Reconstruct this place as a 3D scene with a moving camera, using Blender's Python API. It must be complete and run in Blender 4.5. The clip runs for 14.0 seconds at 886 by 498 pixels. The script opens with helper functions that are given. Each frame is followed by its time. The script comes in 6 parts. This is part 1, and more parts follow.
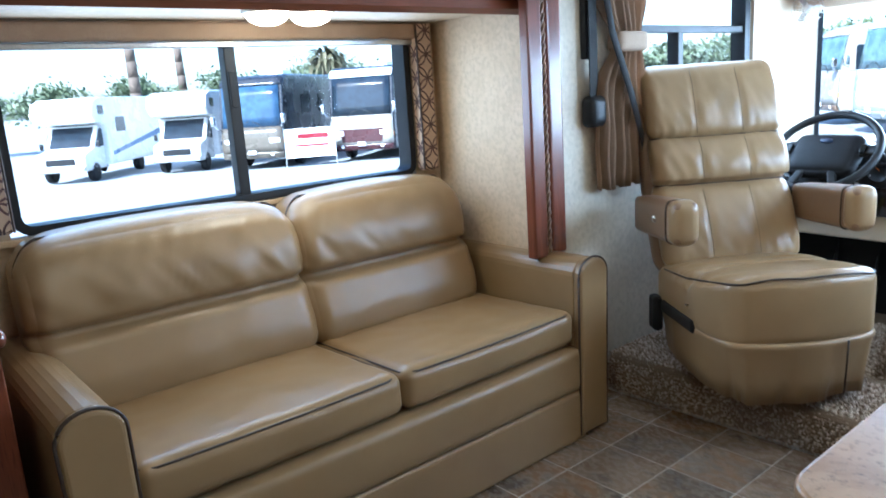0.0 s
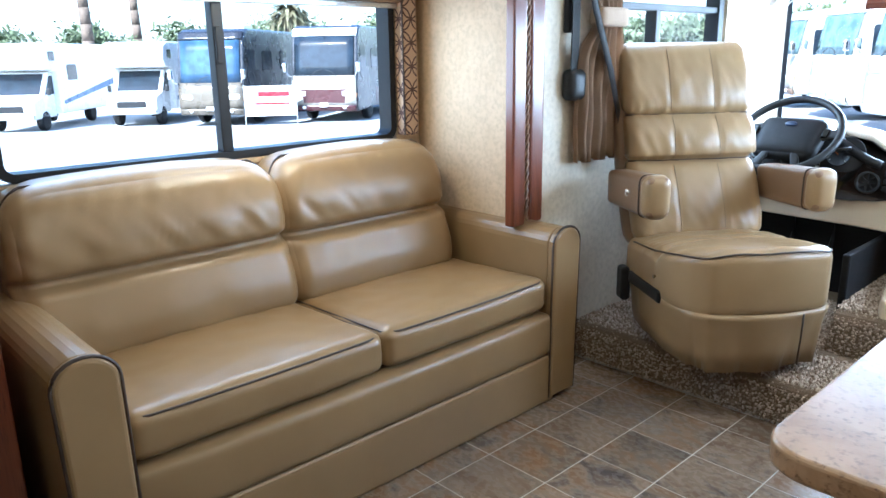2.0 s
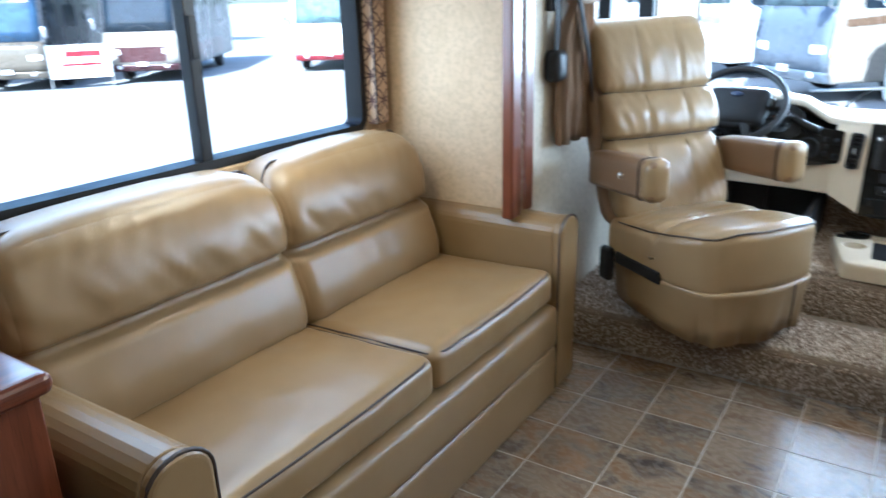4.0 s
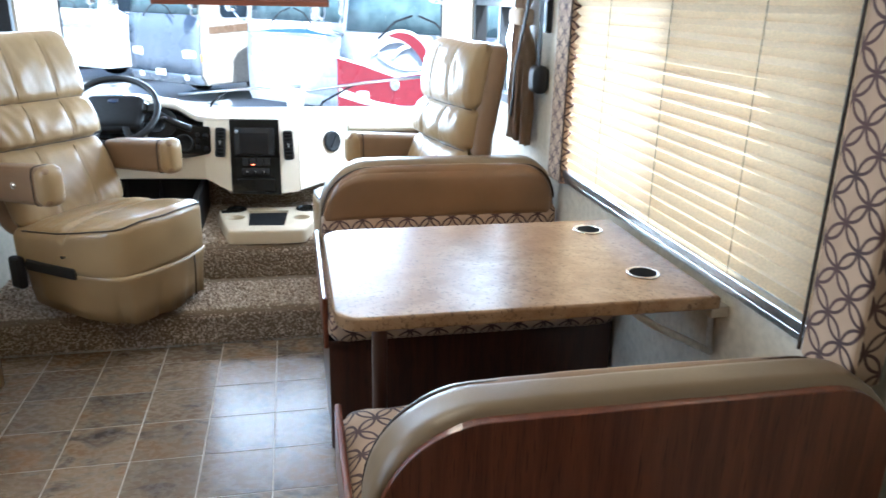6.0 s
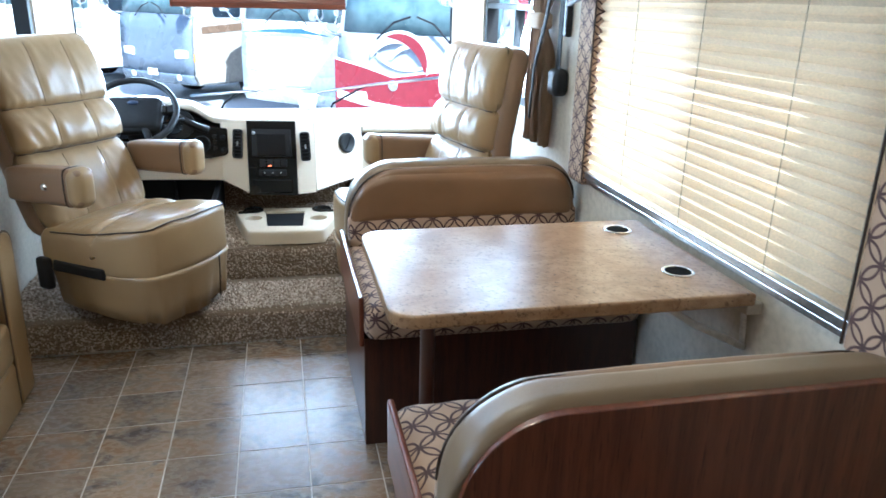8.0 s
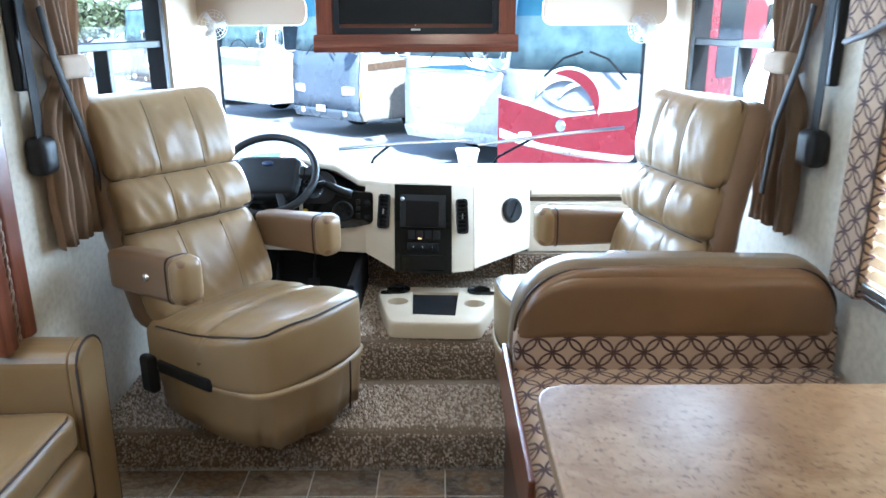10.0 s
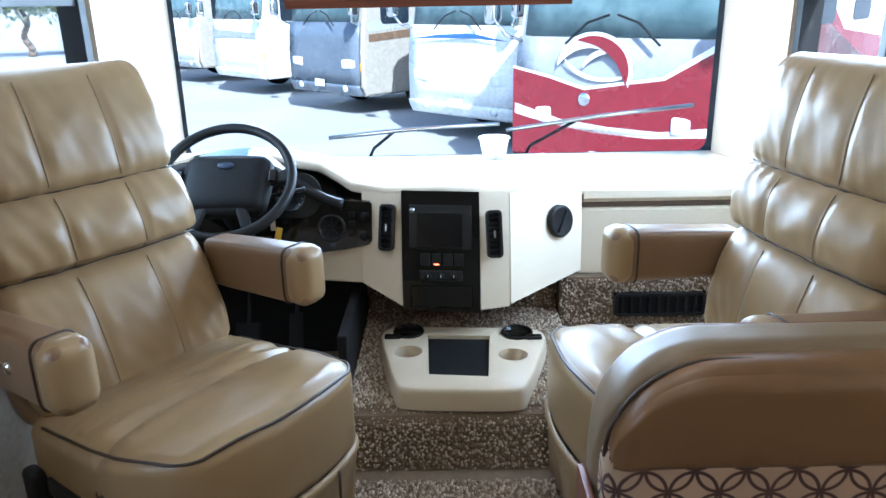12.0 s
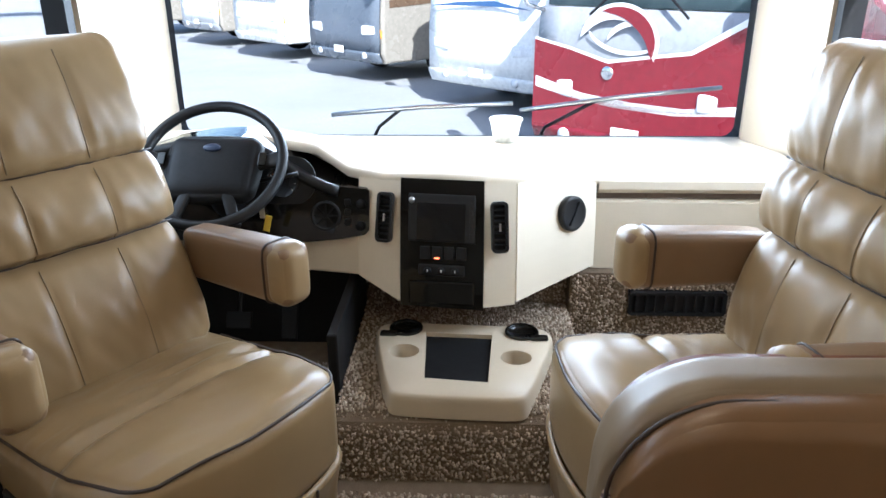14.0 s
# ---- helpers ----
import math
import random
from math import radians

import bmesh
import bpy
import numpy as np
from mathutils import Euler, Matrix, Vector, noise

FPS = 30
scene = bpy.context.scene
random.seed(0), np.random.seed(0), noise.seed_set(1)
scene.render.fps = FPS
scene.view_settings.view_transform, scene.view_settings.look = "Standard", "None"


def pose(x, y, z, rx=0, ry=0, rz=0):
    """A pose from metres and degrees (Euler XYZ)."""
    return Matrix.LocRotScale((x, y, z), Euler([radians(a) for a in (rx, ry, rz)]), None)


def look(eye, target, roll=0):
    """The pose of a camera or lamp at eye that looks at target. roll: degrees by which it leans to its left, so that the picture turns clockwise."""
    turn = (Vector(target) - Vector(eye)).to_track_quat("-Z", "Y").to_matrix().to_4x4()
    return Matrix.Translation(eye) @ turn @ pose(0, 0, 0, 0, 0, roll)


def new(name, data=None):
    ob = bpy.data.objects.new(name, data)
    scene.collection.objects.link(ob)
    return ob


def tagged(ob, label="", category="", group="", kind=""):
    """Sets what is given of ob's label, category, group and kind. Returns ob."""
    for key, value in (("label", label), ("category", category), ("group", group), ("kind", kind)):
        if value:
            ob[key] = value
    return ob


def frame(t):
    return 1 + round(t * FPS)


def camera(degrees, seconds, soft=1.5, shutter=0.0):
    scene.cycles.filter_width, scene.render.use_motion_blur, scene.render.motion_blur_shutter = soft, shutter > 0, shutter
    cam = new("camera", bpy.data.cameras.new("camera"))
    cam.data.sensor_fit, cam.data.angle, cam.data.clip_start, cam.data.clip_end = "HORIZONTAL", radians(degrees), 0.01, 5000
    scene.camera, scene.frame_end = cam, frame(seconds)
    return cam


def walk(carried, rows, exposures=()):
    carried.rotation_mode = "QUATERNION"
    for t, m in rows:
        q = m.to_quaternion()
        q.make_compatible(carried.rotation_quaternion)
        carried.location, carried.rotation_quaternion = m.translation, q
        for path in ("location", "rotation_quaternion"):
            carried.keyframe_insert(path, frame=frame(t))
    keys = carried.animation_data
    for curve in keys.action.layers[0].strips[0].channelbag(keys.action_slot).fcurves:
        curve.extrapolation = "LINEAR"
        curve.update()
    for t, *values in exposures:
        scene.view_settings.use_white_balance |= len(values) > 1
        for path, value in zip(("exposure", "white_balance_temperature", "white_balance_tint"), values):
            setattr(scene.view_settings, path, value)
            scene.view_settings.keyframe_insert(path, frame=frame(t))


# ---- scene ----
cam = camera(62.2, 14.0, shutter=0.5)
PATH = [
    (0, (0.103, 0.063, 1.283), (-1.403, 1.31, 0.86), -3.8),
    (0.5, (0.099, 0.044, 1.291), (-1.351, 1.326, 0.788), -3.7),
    (1, (0.127, 0.045, 1.296), (-1.312, 1.332, 0.773), -3.0),
    (1.5, (0.131, 0.019, 1.302), (-1.298, 1.316, 0.777), -1.9),
    (2, (0.092, -0.035, 1.293), (-1.321, 1.283, 0.777), -0.9),
    (2.2, (0.063, -0.058, 1.29), (-1.343, 1.269, 0.776), -0.6),
    (4.3, (-0.526, -0.363, 1.464), (-1.361, 1.318, 0.773), -1.8),
    (4.5, (-0.474, -0.446, 1.484), (-1.127, 1.309, 0.782), -2.0),
    (5, (-0.318, -0.583, 1.476), (-0.572, 1.284, 0.807), -1.6),
    (5.5, (-0.297, -0.644, 1.49), (-0.165, 1.242, 0.837), 0.0),
    (6, (-0.343, -0.698, 1.492), (0.039, 1.156, 0.846), 1.2),
    (6.5, (-0.403, -0.73, 1.506), (0.081, 1.095, 0.846), 1.5),
    (7, (-0.443, -0.737, 1.504), (0.055, 1.083, 0.841), 1.3),
    (7.5, (-0.472, -0.736, 1.507), (0.0, 1.091, 0.844), 1.1),
    (8, (-0.505, -0.718, 1.507), (-0.088, 1.129, 0.861), 1.4),
    (8.5, (-0.491, -0.628, 1.519), (-0.176, 1.249, 0.905), 1.7),
    (9, (-0.45, -0.431, 1.533), (-0.288, 1.479, 0.962), 2.1),
    (9.2, (-0.437, -0.325, 1.556), (-0.356, 1.591, 0.988), 1.9),
    (11.3, (-0.54, 0.74, 1.486), (-0.567, 2.641, 0.866), -1.0),
    (11.5, (-0.533, 0.828, 1.49), (-0.56, 2.726, 0.858), -1.2),
    (12, (-0.532, 1.007, 1.458), (-0.545, 2.9, 0.814), -1.1),
    (12.5, (-0.525, 1.099, 1.442), (-0.53, 2.985, 0.776), -0.9),
    (13, (-0.486, 1.136, 1.43), (-0.511, 3.015, 0.745), -0.9),
    (13.5, (-0.484, 1.163, 1.432), (-0.525, 3.036, 0.733), -0.7),
    (14, (-0.478, 1.193, 1.473), (-0.543, 3.057, 0.749), -0.2),
]
EXPOSURES = [(0.0, 1.85, 4650, 3), (0.6, 2.2, 4800, 4), (2.2, 2.25, 4850, 4), (4.3, 2.05, 4800, 2), (5.2, 2.1, 5100, 4), (7.5, 2.1, 4800, 2), (9.2, 2.0, 4750, 2), (11.3, 1.6, 4850, 3), (12.5, 1.32, 4950, 4), (14.0, 1.25, 5450, 8)]
walk(cam, [(t, look(eye, target, roll)) for t, eye, target, roll in PATH], EXPOSURES)


# ---- world and light ----
world = bpy.data.worlds.new("world")
scene.world = world
world.use_nodes = True
wn = world.node_tree.nodes
sky = wn.new("ShaderNodeTexSky")
sky.sky_type = "NISHITA"
sky.sun_disc = False
SUN_DIR = Vector((0.24, -0.80, 0.76)).normalized()      # towards the sun
sky.sun_elevation = math.asin(SUN_DIR.z)
sky.sun_rotation = math.atan2(SUN_DIR.x, SUN_DIR.y)
sky.air_density, sky.dust_density, sky.ozone_density = 1.0, 2.0, 1.0
wn["Background"].inputs[1].default_value = 0.15
world.node_tree.links.new(sky.outputs[0], wn["Background"].inputs[0])
sun_data = bpy.data.lights.new("sun", "SUN")
sun_data.energy, sun_data.angle, sun_data.color = 5.0, radians(0.5), (1.0, 0.95, 0.87)
sun = new("sun", sun_data)
sun.matrix_world = look(SUN_DIR * 30, (0, 0, 0))
# daylight through the glass: windscreen, sofa window and the two cab side windows
for eye, aim, w, h, power in (((-0.52, 4.19, 1.36), (-0.52, 0.0, 1.16), 1.7, 0.85, 31.0), ((-2.255, 1.19, 1.25), (0.0, 1.19, 1.1), 1.40, 0.46, 3.0),
                              ((-1.71, 3.05, 1.42), (0.0, 2.9, 1.2), 0.92, 0.80, 5.0), ((0.73, 3.27, 1.42), (-1.2, 2.7, 1.0), 0.92, 0.80, 12.0)):
    day = bpy.data.lights.new("daylight", "AREA")
    day.shape, day.size, day.size_y, day.energy, day.color = "RECTANGLE", w, h, power, (0.86, 0.94, 1.0)
    new("daylight", day).matrix_world = look(eye, aim)


# ---- materials ----
def nodes_of(name):
    m = bpy.data.materials.new(name)
    m.use_nodes = True
    return m, m.node_tree, m.node_tree.nodes["Principled BSDF"]


def mix_color(nt, fac, a, b, mode="MIX"):
    n = nt.nodes.new("ShaderNodeMix")
    n.data_type, n.blend_type = "RGBA", mode
    for sock, v in ((n.inputs[0], fac), (n.inputs[6], a), (n.inputs[7], b)):
        if hasattr(v, "is_linked"):
            nt.links.new(v, sock)
        else:
            sock.default_value = (*v, 1) if isinstance(v, tuple) else v
    return n.outputs[2]


def math_node(nt, op, a, b=None, c=None):
    n = nt.nodes.new("ShaderNodeMath")
    n.operation = op
    for sock, v in zip(n.inputs, (a, b, c)):
        if v is None:
            continue
        if hasattr(v, "is_linked"):
            nt.links.new(v, sock)
        else:
            sock.default_value = v
    return n.outputs[0]


def noise_node(nt, scale, detail=4.0, rough=0.55, stretch=(1, 1, 1), source="Object", distort=0.0):
    co = nt.nodes.new("ShaderNodeTexCoord")
    mp = nt.nodes.new("ShaderNodeMapping")
    mp.inputs["Scale"].default_value = stretch
    nt.links.new(co.outputs[source], mp.inputs[0])
    n = nt.nodes.new("ShaderNodeTexNoise")
    n.inputs["Scale"].default_value, n.inputs["Detail"].default_value = scale, detail
    n.inputs["Roughness"].default_value, n.inputs["Distortion"].default_value = rough, distort
    nt.links.new(mp.outputs[0], n.inputs["Vector"])
    return n.outputs[0]


def ramp(nt, fac, lo, hi):
    n = nt.nodes.new("ShaderNodeMapRange")
    n.interpolation_type = "SMOOTHSTEP"
    n.inputs[1].default_value, n.inputs[2].default_value = lo, hi
    nt.links.new(fac, n.inputs[0])
    return n.outputs[0]


def bump(nt, shader, height, strength, dist=0.002):
    n = nt.nodes.new("ShaderNodeBump")
    n.inputs["Strength"].default_value, n.inputs["Distance"].default_value = strength, dist
    nt.links.new(height, n.inputs["Height"])
    nt.links.new(n.outputs[0], shader.inputs["Normal"])


def mat(name, c1, c2=None, rough=0.5, scale=6.0, fine=60.0, bumps=0.0, dist=0.002, metal=0.0, coat=0.0, stretch=(1, 1, 1), spec=0.5, rvar=0.08):
    """A surface with two scales of colour variation, uneven gloss and a fine relief."""
    m, nt, sh = nodes_of(name)
    c2 = c2 or tuple(v * 0.82 for v in c1)
    big = ramp(nt, noise_node(nt, scale, stretch=stretch), 0.3, 0.7)
    small = noise_node(nt, fine, 3.0, stretch=stretch)
    col = mix_color(nt, big, c1, c2)
    col = mix_color(nt, ramp(nt, small, 0.35, 0.75), col, tuple(v * 0.88 for v in c2))
    nt.links.new(col, sh.inputs["Base Color"])
    sh.inputs["Metallic"].default_value, sh.inputs["Coat Weight"].default_value = metal, coat
    sh.inputs["Specular IOR Level"].default_value = spec
    nt.links.new(math_node(nt, "MULTIPLY_ADD", big, rvar, rough - rvar / 2), sh.inputs["Roughness"])
    if bumps:
        bump(nt, sh, small, bumps, dist)
    return m


def wood(name, dark, light, rough=0.3, along=2, coat=0.3):
    m, nt, sh = nodes_of(name)
    st = [9.0, 9.0, 9.0]
    st[along] = 0.55
    g = noise_node(nt, 4.0, 6.0, 0.6, tuple(st), distort=0.6)
    f = noise_node(nt, 26.0, 3.0, 0.6, tuple(st))
    big = noise_node(nt, 1.7, 2.0)
    col = mix_color(nt, ramp(nt, g, 0.3, 0.7), dark, light)
    col = mix_color(nt, ramp(nt, f, 0.52, 0.75), col, tuple(v * 0.5 for v in dark))
    col = mix_color(nt, ramp(nt, big, 0.4, 0.8), col, tuple(v * 0.75 for v in light))
    nt.links.new(col, sh.inputs["Base Color"])
    sh.inputs["Roughness"].default_value, sh.inputs["Coat Weight"].default_value, sh.inputs["Coat Roughness"].default_value = rough, coat, 0.15
    bump(nt, sh, f, 0.08)
    return m


def leather(name, c1, c2, rough=0.36):
    m, nt, sh = nodes_of(name)
    v = nt.nodes.new("ShaderNodeTexVoronoi")
    v.feature = "DISTANCE_TO_EDGE"
    v.inputs["Scale"].default_value = 420
    co = nt.nodes.new("ShaderNodeTexCoord")
    nt.links.new(co.outputs["Object"], v.inputs["Vector"])
    big = ramp(nt, noise_node(nt, 5.0, 3.0), 0.3, 0.7)
    mid = noise_node(nt, 18.0, 4.0)
    col = mix_color(nt, big, c1, c2)
    col = mix_color(nt, math_node(nt, "MULTIPLY", ramp(nt, mid, 0.45, 0.8), 0.06), col, tuple(x * 0.8 for x in c2))
    nt.links.new(col, sh.inputs["Base Color"])
    nt.links.new(math_node(nt, "MULTIPLY_ADD", mid, 0.05, rough - 0.02), sh.inputs["Roughness"])
    crease = noise_node(nt, 5.0, 1.0, 0.4, (1, 1, 1), distort=0.2)
    h = math_node(nt, "ADD", math_node(nt, "MULTIPLY", v.outputs["Distance"], 0.16), math_node(nt, "MULTIPLY", math_node(nt, "ADD", crease, math_node(nt, "MULTIPLY", mid, 0.35)), 0.34))
    bump(nt, sh, h, 0.30, 0.006)
    return m


def petal_fabric(name, ground, line, cell=0.092):
    """Woven cloth with rows of interlocking petal outlines."""
    m, nt, sh = nodes_of(name)
    uv = nt.nodes.new("ShaderNodeUVMap")
    sp = nt.nodes.new("ShaderNodeSeparateXYZ")
    nt.links.new(uv.outputs[0], sp.inputs[0])

    def fold(s):
        u = math_node(nt, "FRACT", math_node(nt, "DIVIDE", s, cell))
        return math_node(nt, "ABSOLUTE", math_node(nt, "SUBTRACT", u, 0.5))
    u, v = fold(sp.outputs[0]), fold(sp.outputs[1])

    def ring(a, b):
        d = math_node(nt, "SQRT", math_node(nt, "ADD", math_node(nt, "POWER", math_node(nt, "SUBTRACT", a, 0.5), 2.0), math_node(nt, "POWER", b, 2.0)))
        return math_node(nt, "ABSOLUTE", math_node(nt, "SUBTRACT", d, 0.47))
    d = math_node(nt, "MINIMUM", ring(u, v), ring(v, u))
    on = math_node(nt, "SUBTRACT", 1.0, ramp(nt, d, 0.026, 0.048))
    weave = noise_node(nt, 500.0, 2.0)
    tint = ramp(nt, noise_node(nt, 9.0, 2.0), 0.35, 0.65)
    base = mix_color(nt, tint, ground, tuple(x * 0.86 for x in ground))
    base = mix_color(nt, math_node(nt, "MULTIPLY", weave, 0.4), base, tuple(x * 0.7 for x in ground))
    thread = mix_color(nt, tint, line, tuple(x * 1.6 for x in line))
    nt.links.new(mix_color(nt, on, base, thread), sh.inputs["Base Color"])
    sh.inputs["Roughness"].default_value, sh.inputs["Sheen Weight"].default_value = 0.85, 0.15
    bump(nt, sh, math_node(nt, "ADD", weave, math_node(nt, "MULTIPLY", on, 0.6)), 0.3, 0.001)
    return m


def slate_tile(name):
    """Printed slate: each piece takes its own brown or grey and its own veins."""
    m, nt, sh = nodes_of(name)
    oi = nt.nodes.new("ShaderNodeObjectInfo")
    co = nt.nodes.new("ShaderNodeTexCoord")
    mp = nt.nodes.new("ShaderNodeVectorMath")
    mp.operation = "MULTIPLY_ADD"
    nt.links.new(oi.outputs["Random"], mp.inputs[0])
    mp.inputs[1].default_value = (37.0, 91.0, 13.0)
    nt.links.new(co.outputs["Object"], mp.inputs[2])
    rot = nt.nodes.new("ShaderNodeMapping")
    rot.inputs["Rotation"].default_value, rot.inputs["Scale"].default_value = (0, 0, 0.7), (1.0, 1.5, 1.0)
    nt.links.new(mp.outputs[0], rot.inputs[0])
    n1 = nt.nodes.new("ShaderNodeTexNoise")
    n1.inputs["Scale"].default_value, n1.inputs["Detail"].default_value, n1.inputs["Distortion"].default_value = 6.0, 7.0, 0.8
    n1.inputs["Roughness"].default_value = 0.62
    nt.links.new(rot.outputs[0], n1.inputs["Vector"])
    n2 = nt.nodes.new("ShaderNodeTexNoise")
    n2.inputs["Scale"].default_value, n2.inputs["Detail"].default_value = 38.0, 5.0
    nt.links.new(rot.outputs[0], n2.inputs["Vector"])
    pick = math_node(nt, "FRACT", math_node(nt, "MULTIPLY", oi.outputs["Random"], 7.3))
    warm = mix_color(nt, ramp(nt, pick, 0.25, 0.8), (0.155, 0.105, 0.066), (0.215, 0.130, 0.068))
    pale = mix_color(nt, oi.outputs["Random"], (0.30, 0.225, 0.155), (0.185, 0.145, 0.105))
    col = mix_color(nt, ramp(nt, n1.outputs[0], 0.36, 0.56), warm, pale)
    col = mix_color(nt, ramp(nt, n1.outputs[0], 0.49, 0.70), col, (0.06, 0.048, 0.042))
    col = mix_color(nt, math_node(nt, "MULTIPLY", ramp(nt, n2.outputs[0], 0.5, 0.8), 0.45), col, (0.07, 0.052, 0.04))
    nt.links.new(col, sh.inputs["Base Color"])
    nt.links.new(math_node(nt, "MULTIPLY_ADD", n2.outputs[0], 0.22, 0.16), sh.inputs["Roughness"])
    sh.inputs["Specular IOR Level"].default_value = 0.36
    bump(nt, sh, n1.outputs[0], 0.12, 0.003)
    return m


def speckled_laminate(name):
    m, nt, sh = nodes_of(name)
    a = noise_node(nt, 9.0, 8.0, 0.68, distort=0.8)
    b = noise_node(nt, 70.0, 5.0, 0.7)
    c = noise_node(nt, 3.0, 3.0)
    col = mix_color(nt, ramp(nt, a, 0.35, 0.65), (0.255, 0.145, 0.068), (0.40, 0.265, 0.15))
    col = mix_color(nt, ramp(nt, b, 0.52, 0.66), col, (0.13, 0.07, 0.035))
    col = mix_color(nt, math_node(nt, "MULTIPLY", ramp(nt, c, 0.45, 0.7), 0.5), col, (0.36, 0.21, 0.10))
    nt.links.new(col, sh.inputs["Base Color"])
    nt.links.new(math_node(nt, "MULTIPLY_ADD", b, 0.12, 0.24), sh.inputs["Roughness"])
    bump(nt, sh, b, 0.05, 0.001)
    return m


def glass(name, tint=(1, 1, 1), rough=0.0):
    m, nt, sh = nodes_of(name)
    sh.inputs["Base Color"].default_value = (*tint, 1)
    sh.inputs["Transmission Weight"].default_value, sh.inputs["Roughness"].default_value = 1.0, rough
    sh.inputs["IOR"].default_value = 1.05
    return m


def cloth_shade(name, c, glow=0.45):
    """Thin pleated cloth that lets daylight through."""
    m, nt, sh = nodes_of(name)
    n = noise_node(nt, 160.0, 4.0)
    blot = noise_node(nt, 14.0, 3.0)
    col = mix_color(nt, ramp(nt, n, 0.3, 0.7), c, tuple(x * 0.85 for x in c))
    col = mix_color(nt, math_node(nt, "MULTIPLY", ramp(nt, blot, 0.4, 0.7), 0.3), col, tuple(x * 0.8 for x in c))
    nt.links.new(col, sh.inputs["Base Color"])
    sh.inputs["Roughness"].default_value = 0.85
    tr = nt.nodes.new("ShaderNodeBsdfTranslucent")
    nt.links.new(col, tr.inputs[0])
    mx = nt.nodes.new("ShaderNodeMixShader")
    mx.inputs[0].default_value = glow
    nt.links.new(sh.outputs[0], mx.inputs[1])
    nt.links.new(tr.outputs[0], mx.inputs[2])
    nt.links.new(mx.outputs[0], nt.nodes["Material Output"].inputs[0])
    return m


def lamp_mat(name, c, strength):
    m, nt, sh = nodes_of(name)
    sh.inputs["Base Color"].default_value = (*c, 1)
    sh.inputs["Emission Color"].default_value, sh.inputs["Emission Strength"].default_value = (*c, 1), strength
    return m


M_SOFA = leather("tan_leather", (0.265, 0.172, 0.078), (0.238, 0.152, 0.067), 0.31)
M_SEAT = leather("cream_leather", (0.325, 0.222, 0.110), (0.292, 0.197, 0.096), 0.30)
M_BENCH = leather("caramel_leather", (0.200, 0.108, 0.048), (0.172, 0.092, 0.040), 0.30)
M_PIPE = mat("dark_piping", (0.05, 0.03, 0.02), rough=0.5)
M_STITCH = mat("seam_thread", (0.25, 0.18, 0.10), rough=0.7)
M_CHERRY = wood("cherry_wood", (0.10, 0.026, 0.012), (0.19, 0.055, 0.024), 0.28)
M_CHERRY_Y = wood("cherry_wood_rail", (0.10, 0.026, 0.012), (0.19, 0.055, 0.024), 0.28, along=1)
M_CHERRY_X = wood("cherry_wood_cross", (0.10, 0.026, 0.012), (0.19, 0.055, 0.024), 0.28, along=0)
M_DARKWOOD = wood("dark_stained_wood", (0.035, 0.012, 0.008), (0.075, 0.024, 0.013), 0.35)
M_WALL = mat("wall_vinyl", (0.66, 0.60, 0.49), (0.60, 0.54, 0.43), 0.6, 9.0, 45.0, 0.15)
M_WALL2 = mat("slide_wall_vinyl", (0.61, 0.46, 0.29), (0.55, 0.41, 0.255), 0.6, 11.0, 55.0, 0.15)
M_CEIL = mat("ceiling_vinyl", (0.74, 0.69, 0.60), rough=0.7, bumps=0.1)
M_TRIM = mat("cream_plastic", (0.67, 0.57, 0.42), (0.63, 0.53, 0.39), 0.40, 5.0, 800.0, 0.05)
M_DASH = mat("dash_vinyl", (0.77, 0.67, 0.52), (0.73, 0.635, 0.49), 0.48, 4.0, 800.0, 0.05)
M_BLACK = mat("black_plastic", (0.010, 0.010, 0.011), (0.014, 0.014, 0.015), 0.42, 8.0, 200.0, 0.1, spec=0.3)
M_GLOSS = mat("gloss_black_panel", (0.004, 0.0038, 0.0035), (0.007, 0.006, 0.005), 0.10, 5.0, 30.0, coat=0.15, spec=0.3)
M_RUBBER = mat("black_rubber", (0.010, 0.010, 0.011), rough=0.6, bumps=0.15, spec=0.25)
M_ALU = mat("brushed_metal", (0.62, 0.62, 0.61), (0.55, 0.55, 0.54), 0.32, 8.0, 120.0, 0.05, metal=1.0)
M_CHROME = mat("chrome", (0.80, 0.80, 0.80), rough=0.12, metal=1.0, rvar=0.03)
M_WHITE = mat("white_plastic", (0.78, 0.77, 0.73), rough=0.4)
M_PETAL = petal_fabric("petal_cloth", (0.50, 0.345, 0.225), (0.050, 0.022, 0.020))
M_TABLE = speckled_laminate("speckled_laminate")
M_TILE = slate_tile("slate_tile")
M_GROUT = mat("pale_grout", (0.70, 0.65, 0.57), rough=0.7, bumps=0.2)
M_CARPET = mat("carpet_pile", (0.235, 0.175, 0.12), (0.19, 0.14, 0.095), 0.95, 30.0, 300.0, 0.6, 0.004, spec=0.1)
M_CURTAIN = mat("brown_curtain", (0.37, 0.245, 0.15), (0.31, 0.20, 0.12), 0.8, 12.0, 420.0, 0.25)
M_BELT = mat("belt_webbing", (0.012, 0.012, 0.013), rough=0.75, fine=600.0, bumps=0.3)
M_BLIND = cloth_shade("pleated_shade", (0.95, 0.755, 0.50), 0.70)
M_GLASS = glass("clear_glass")
M_SCREEN = mat("tv_screen", (0.006, 0.006, 0.007), rough=0.09, rvar=0.02, coat=0.4)
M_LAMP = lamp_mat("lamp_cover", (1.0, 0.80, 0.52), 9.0)
